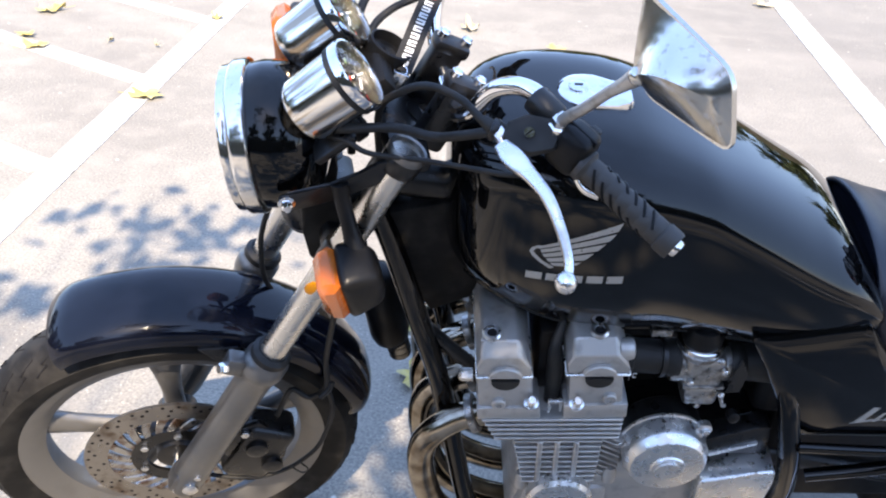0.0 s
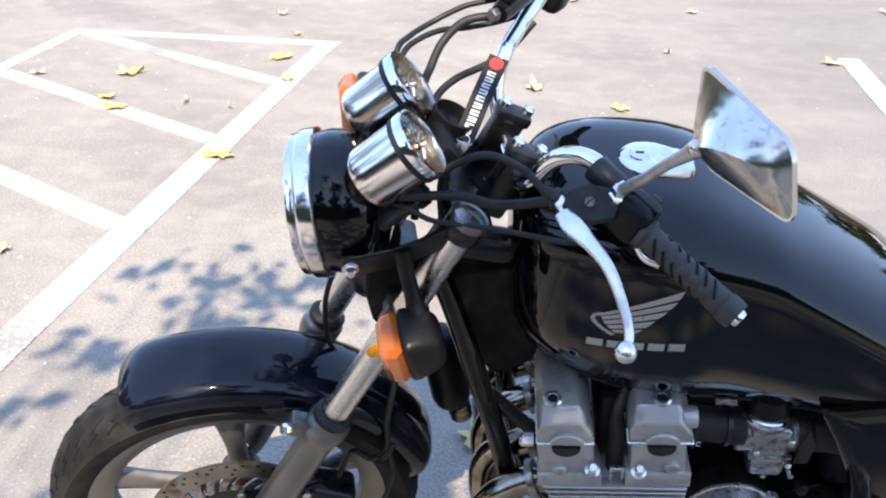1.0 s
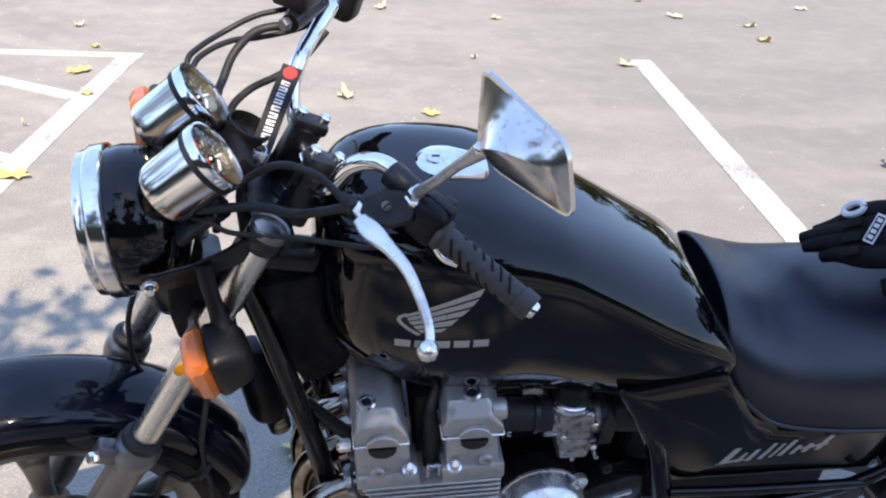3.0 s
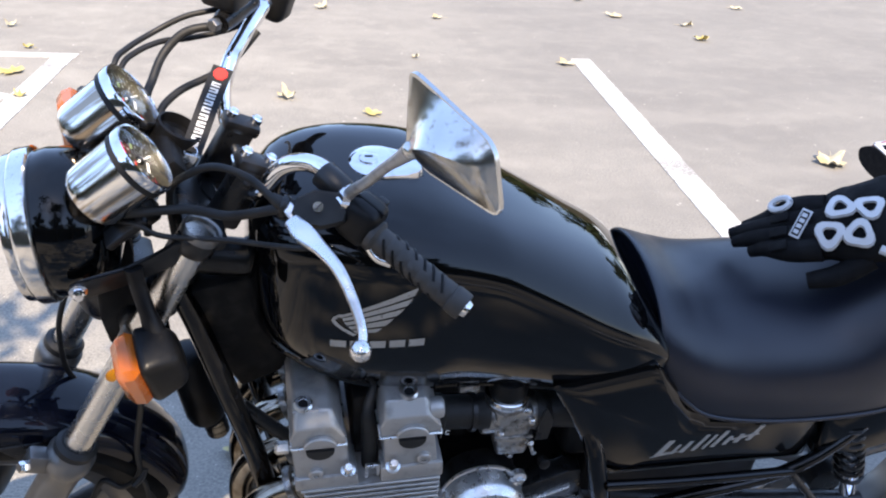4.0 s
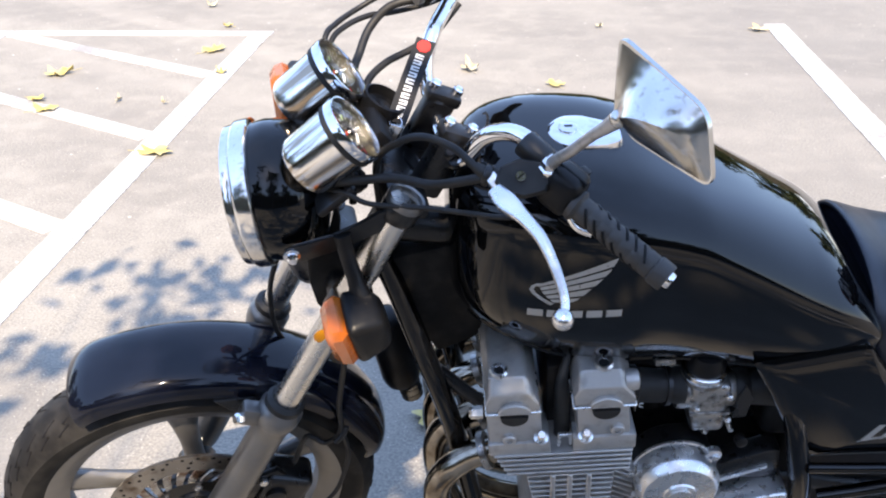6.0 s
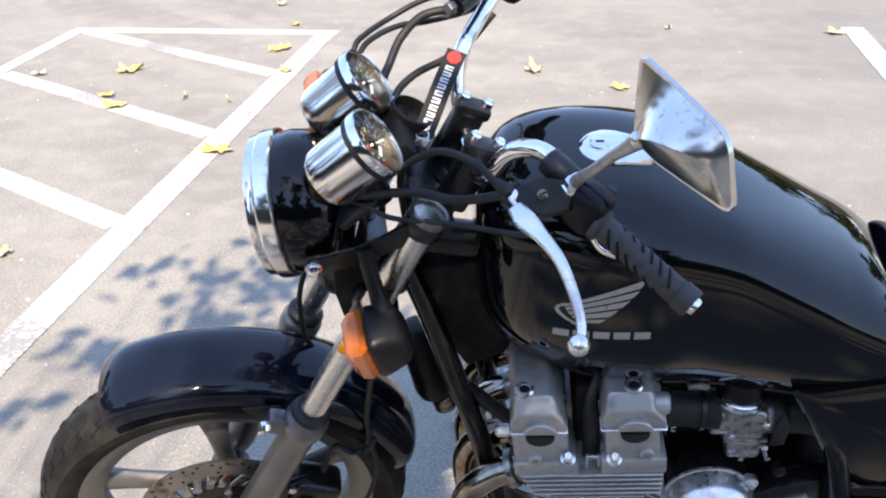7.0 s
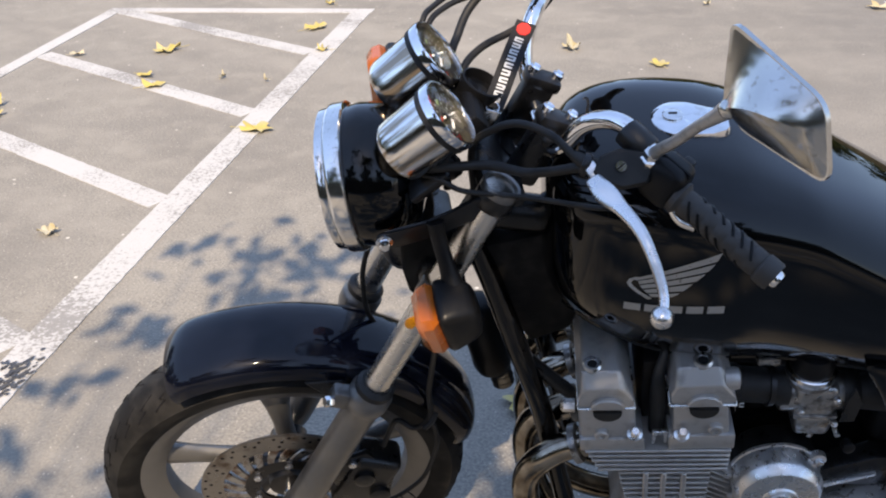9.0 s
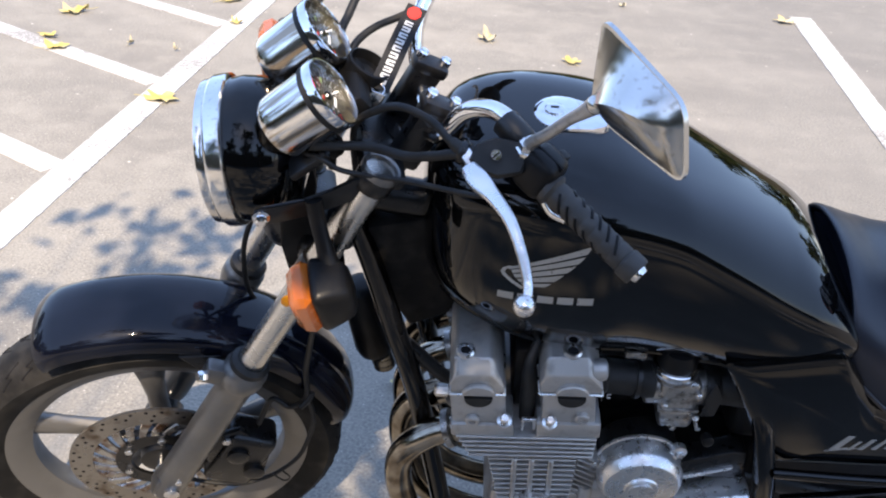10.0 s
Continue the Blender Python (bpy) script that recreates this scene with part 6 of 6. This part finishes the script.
def tree(x, y, h, spread, n, seed, size=0.07):
    rnd = random.Random(seed)
    t = tagged(new("tree"), "tree in yellow-green leaf beyond the lot" if y > 5.5 else "leafy green tree beside the parking lot", "tree", "trees round the lot")
    t.matrix_world = Matrix.Translation((x, y, 0))
    part("trunk", tube([(0, 0, -0.05), (0.05, 0.03, h * 0.2), (-0.04, 0.05, h * 0.4), (0, 0, h * 0.62)], [0.2, 0.15, 0.12, 0.07], 12), BARK, t)
    spots = []
    for k in range(11):
        a, up = k * 2.4 + seed, h * (0.12 + 0.065 * k)
        r = spread * (0.65 + 0.35 * rnd.random()) * (1 - 0.045 * k)
        end = Vector((r * math.cos(a), r * math.sin(a), up + h * 0.16))
        part("limb", tube([(0, 0, up), tuple(end * 0.5 + Vector((0, 0, up * 0.5 + 0.2))), tuple(end)], [0.06, 0.04, 0.015], 8, 4), BARK, t)
        tips = [(Vector((0, 0, up)).lerp(end, q)) for q in (0.35, 0.55, 0.75, 0.9, 1.05)]
        spots += [tips[rnd.randrange(5)] + Vector((rnd.gauss(0, 0.42), rnd.gauss(0, 0.42), rnd.gauss(0, 0.34))) for _ in range(n // 11)]
    leaf_cloud("crown", spots, size, rnd, t, LEAF_GOLD if y > 5.5 else LEAF)


def shade_tree():
    """A tall unseen umbrella-shaped tree placed for its shade: a shallow crown on spreading limbs, with thin drooping
    twigs.
    """
    rnd = random.Random(4)
    bx, by, h = 1.2, -7.4, 7.1
    t = tagged(new("tree"), "tall unseen umbrella-shaped shade tree with drooping twigs", "tree", "trees round the lot")
    t.matrix_world = Matrix.Translation((bx, by, 0))
    part("trunk", tube([(0, 0, -0.05), (0.06, -0.1, 2.0), (-0.05, -0.05, 4.2), (0, 0, 6.4)], [0.2, 0.15, 0.12, 0.06], 12), BARK, t)
    spots = []
    for k in range(26):
        a = k * 2.4
        q = math.sqrt((k // 2 + 0.6) / 13)
        wide, deep, cx, cy = (0.6, 1.05, 0, 0) if k % 2 else (0.75, 0.95, 0.62, 0.85)
        end = Vector((cx + wide * q * math.cos(a), cy + deep * q * math.sin(a), h + 0.08 * math.sin(3 * a)))
        if k % 3 == 0:
            part("limb", tube([(0, 0, 5.6), tuple(end * 0.6 + Vector((0, 0, 2.5))), tuple(end)], [0.03, 0.018, 0.006], 8, 4), BARK, t)
        spots += [end + Vector((rnd.gauss(0, 0.13), rnd.gauss(0, 0.2), rnd.gauss(0, 0.1))) for _ in range(90 if k % 2 else 190)]
    # the crown's far side, added out of view to shade ground before the motorcycle
    for k in range(38):
        gx, gy = -0.6 + 3.7 * ((k * 0.618) % 1), -0.9 - 3.6 * (k + 0.5) / 38
        end = Vector((gx, gy, 0)) + TO_SUN * (6.5 + 0.1 * math.sin(5 * k)) / TO_SUN.z - Vector((bx, by, 0))
        if k % 4 == 0:
            part("limb", tube([(0, 0, 5.6), tuple(end * 0.6 + Vector((0, 0, 2.4))), tuple(end)], [0.03, 0.018, 0.006], 8, 4), BARK, t)
        spots += [end + Vector((rnd.gauss(0, 0.19), min(0.12, rnd.gauss(0, 0.17)), rnd.gauss(0, 0.06))) for _ in range(42)]
    # leaves are left out by where their shade falls, for sunlit streaks of ground
    spray = []
    for p in spots:
        g = p + Vector((bx, by, 0)) - TO_SUN * p.z / TO_SUN.z
        if g.y > 0.02 or noise.noise(Vector((g.x * 1.6, g.y * 5.5, 0.3))) > (0.2 if g.x < 1.3 else -0.1):
            spray.append(p)
    leaf_cloud("crown", spray, 0.085, rnd, t)
    root = Vector((-1.2, -0.9, 6.6))
    part("limb", tube([(0, 0, 5.9), (-0.6, -0.6, 6.4), tuple(root)], [0.05, 0.035, 0.018], 8, 4), BARK, t)
    spots = []
    for k, (gx, gy, many, loose) in enumerate(TWIGS):
        tip = Vector((gx, gy, 0)) + TO_SUN * (2.7 + 0.5 * rnd.random()) / TO_SUN.z - Vector((bx, by, 0))
        bend = root.lerp(tip, 0.6) + Vector((0, 0, 0.3))
        part("twig", tube([tuple(root), tuple(bend), tuple(tip)], [0.007, 0.004, 0.002], 6, 4), BARK, t)
        for _ in range(int(many * (2.0 if gx < 0.4 else 0.9))):
            spots.append(tip + Vector((rnd.gauss(0, loose), rnd.gauss(0, loose), rnd.gauss(0, loose * 0.6))))
    leaf_cloud("twig_leaves", spots, 0.042, rnd, t)


shade_tree()
for row in TREES:
    tree(*row)

# a tall unseen hedge along the lot's edge, added to block the mirrored horizon
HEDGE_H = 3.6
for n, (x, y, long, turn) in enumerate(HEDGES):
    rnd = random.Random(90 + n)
    hedge = tagged(new("hedge"), "tall dense dark green hedge added out of view to darken reflections", "hedge", "hedges round the lot")
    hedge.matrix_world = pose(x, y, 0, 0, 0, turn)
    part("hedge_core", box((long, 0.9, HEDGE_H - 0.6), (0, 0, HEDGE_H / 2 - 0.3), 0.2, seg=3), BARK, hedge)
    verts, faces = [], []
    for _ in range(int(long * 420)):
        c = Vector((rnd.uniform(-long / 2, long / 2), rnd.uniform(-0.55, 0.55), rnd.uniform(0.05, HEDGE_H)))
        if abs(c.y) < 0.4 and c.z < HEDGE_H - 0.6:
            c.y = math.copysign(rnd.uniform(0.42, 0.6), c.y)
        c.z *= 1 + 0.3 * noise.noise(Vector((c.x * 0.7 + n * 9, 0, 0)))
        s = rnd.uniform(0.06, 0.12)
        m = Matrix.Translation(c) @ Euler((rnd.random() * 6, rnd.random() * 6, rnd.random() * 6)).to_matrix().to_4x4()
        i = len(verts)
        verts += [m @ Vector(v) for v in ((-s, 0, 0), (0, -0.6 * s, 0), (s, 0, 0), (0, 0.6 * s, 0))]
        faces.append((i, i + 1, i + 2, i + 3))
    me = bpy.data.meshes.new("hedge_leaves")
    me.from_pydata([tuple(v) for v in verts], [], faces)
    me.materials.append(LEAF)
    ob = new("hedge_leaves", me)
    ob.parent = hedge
    tagged(ob, kind="stuff")
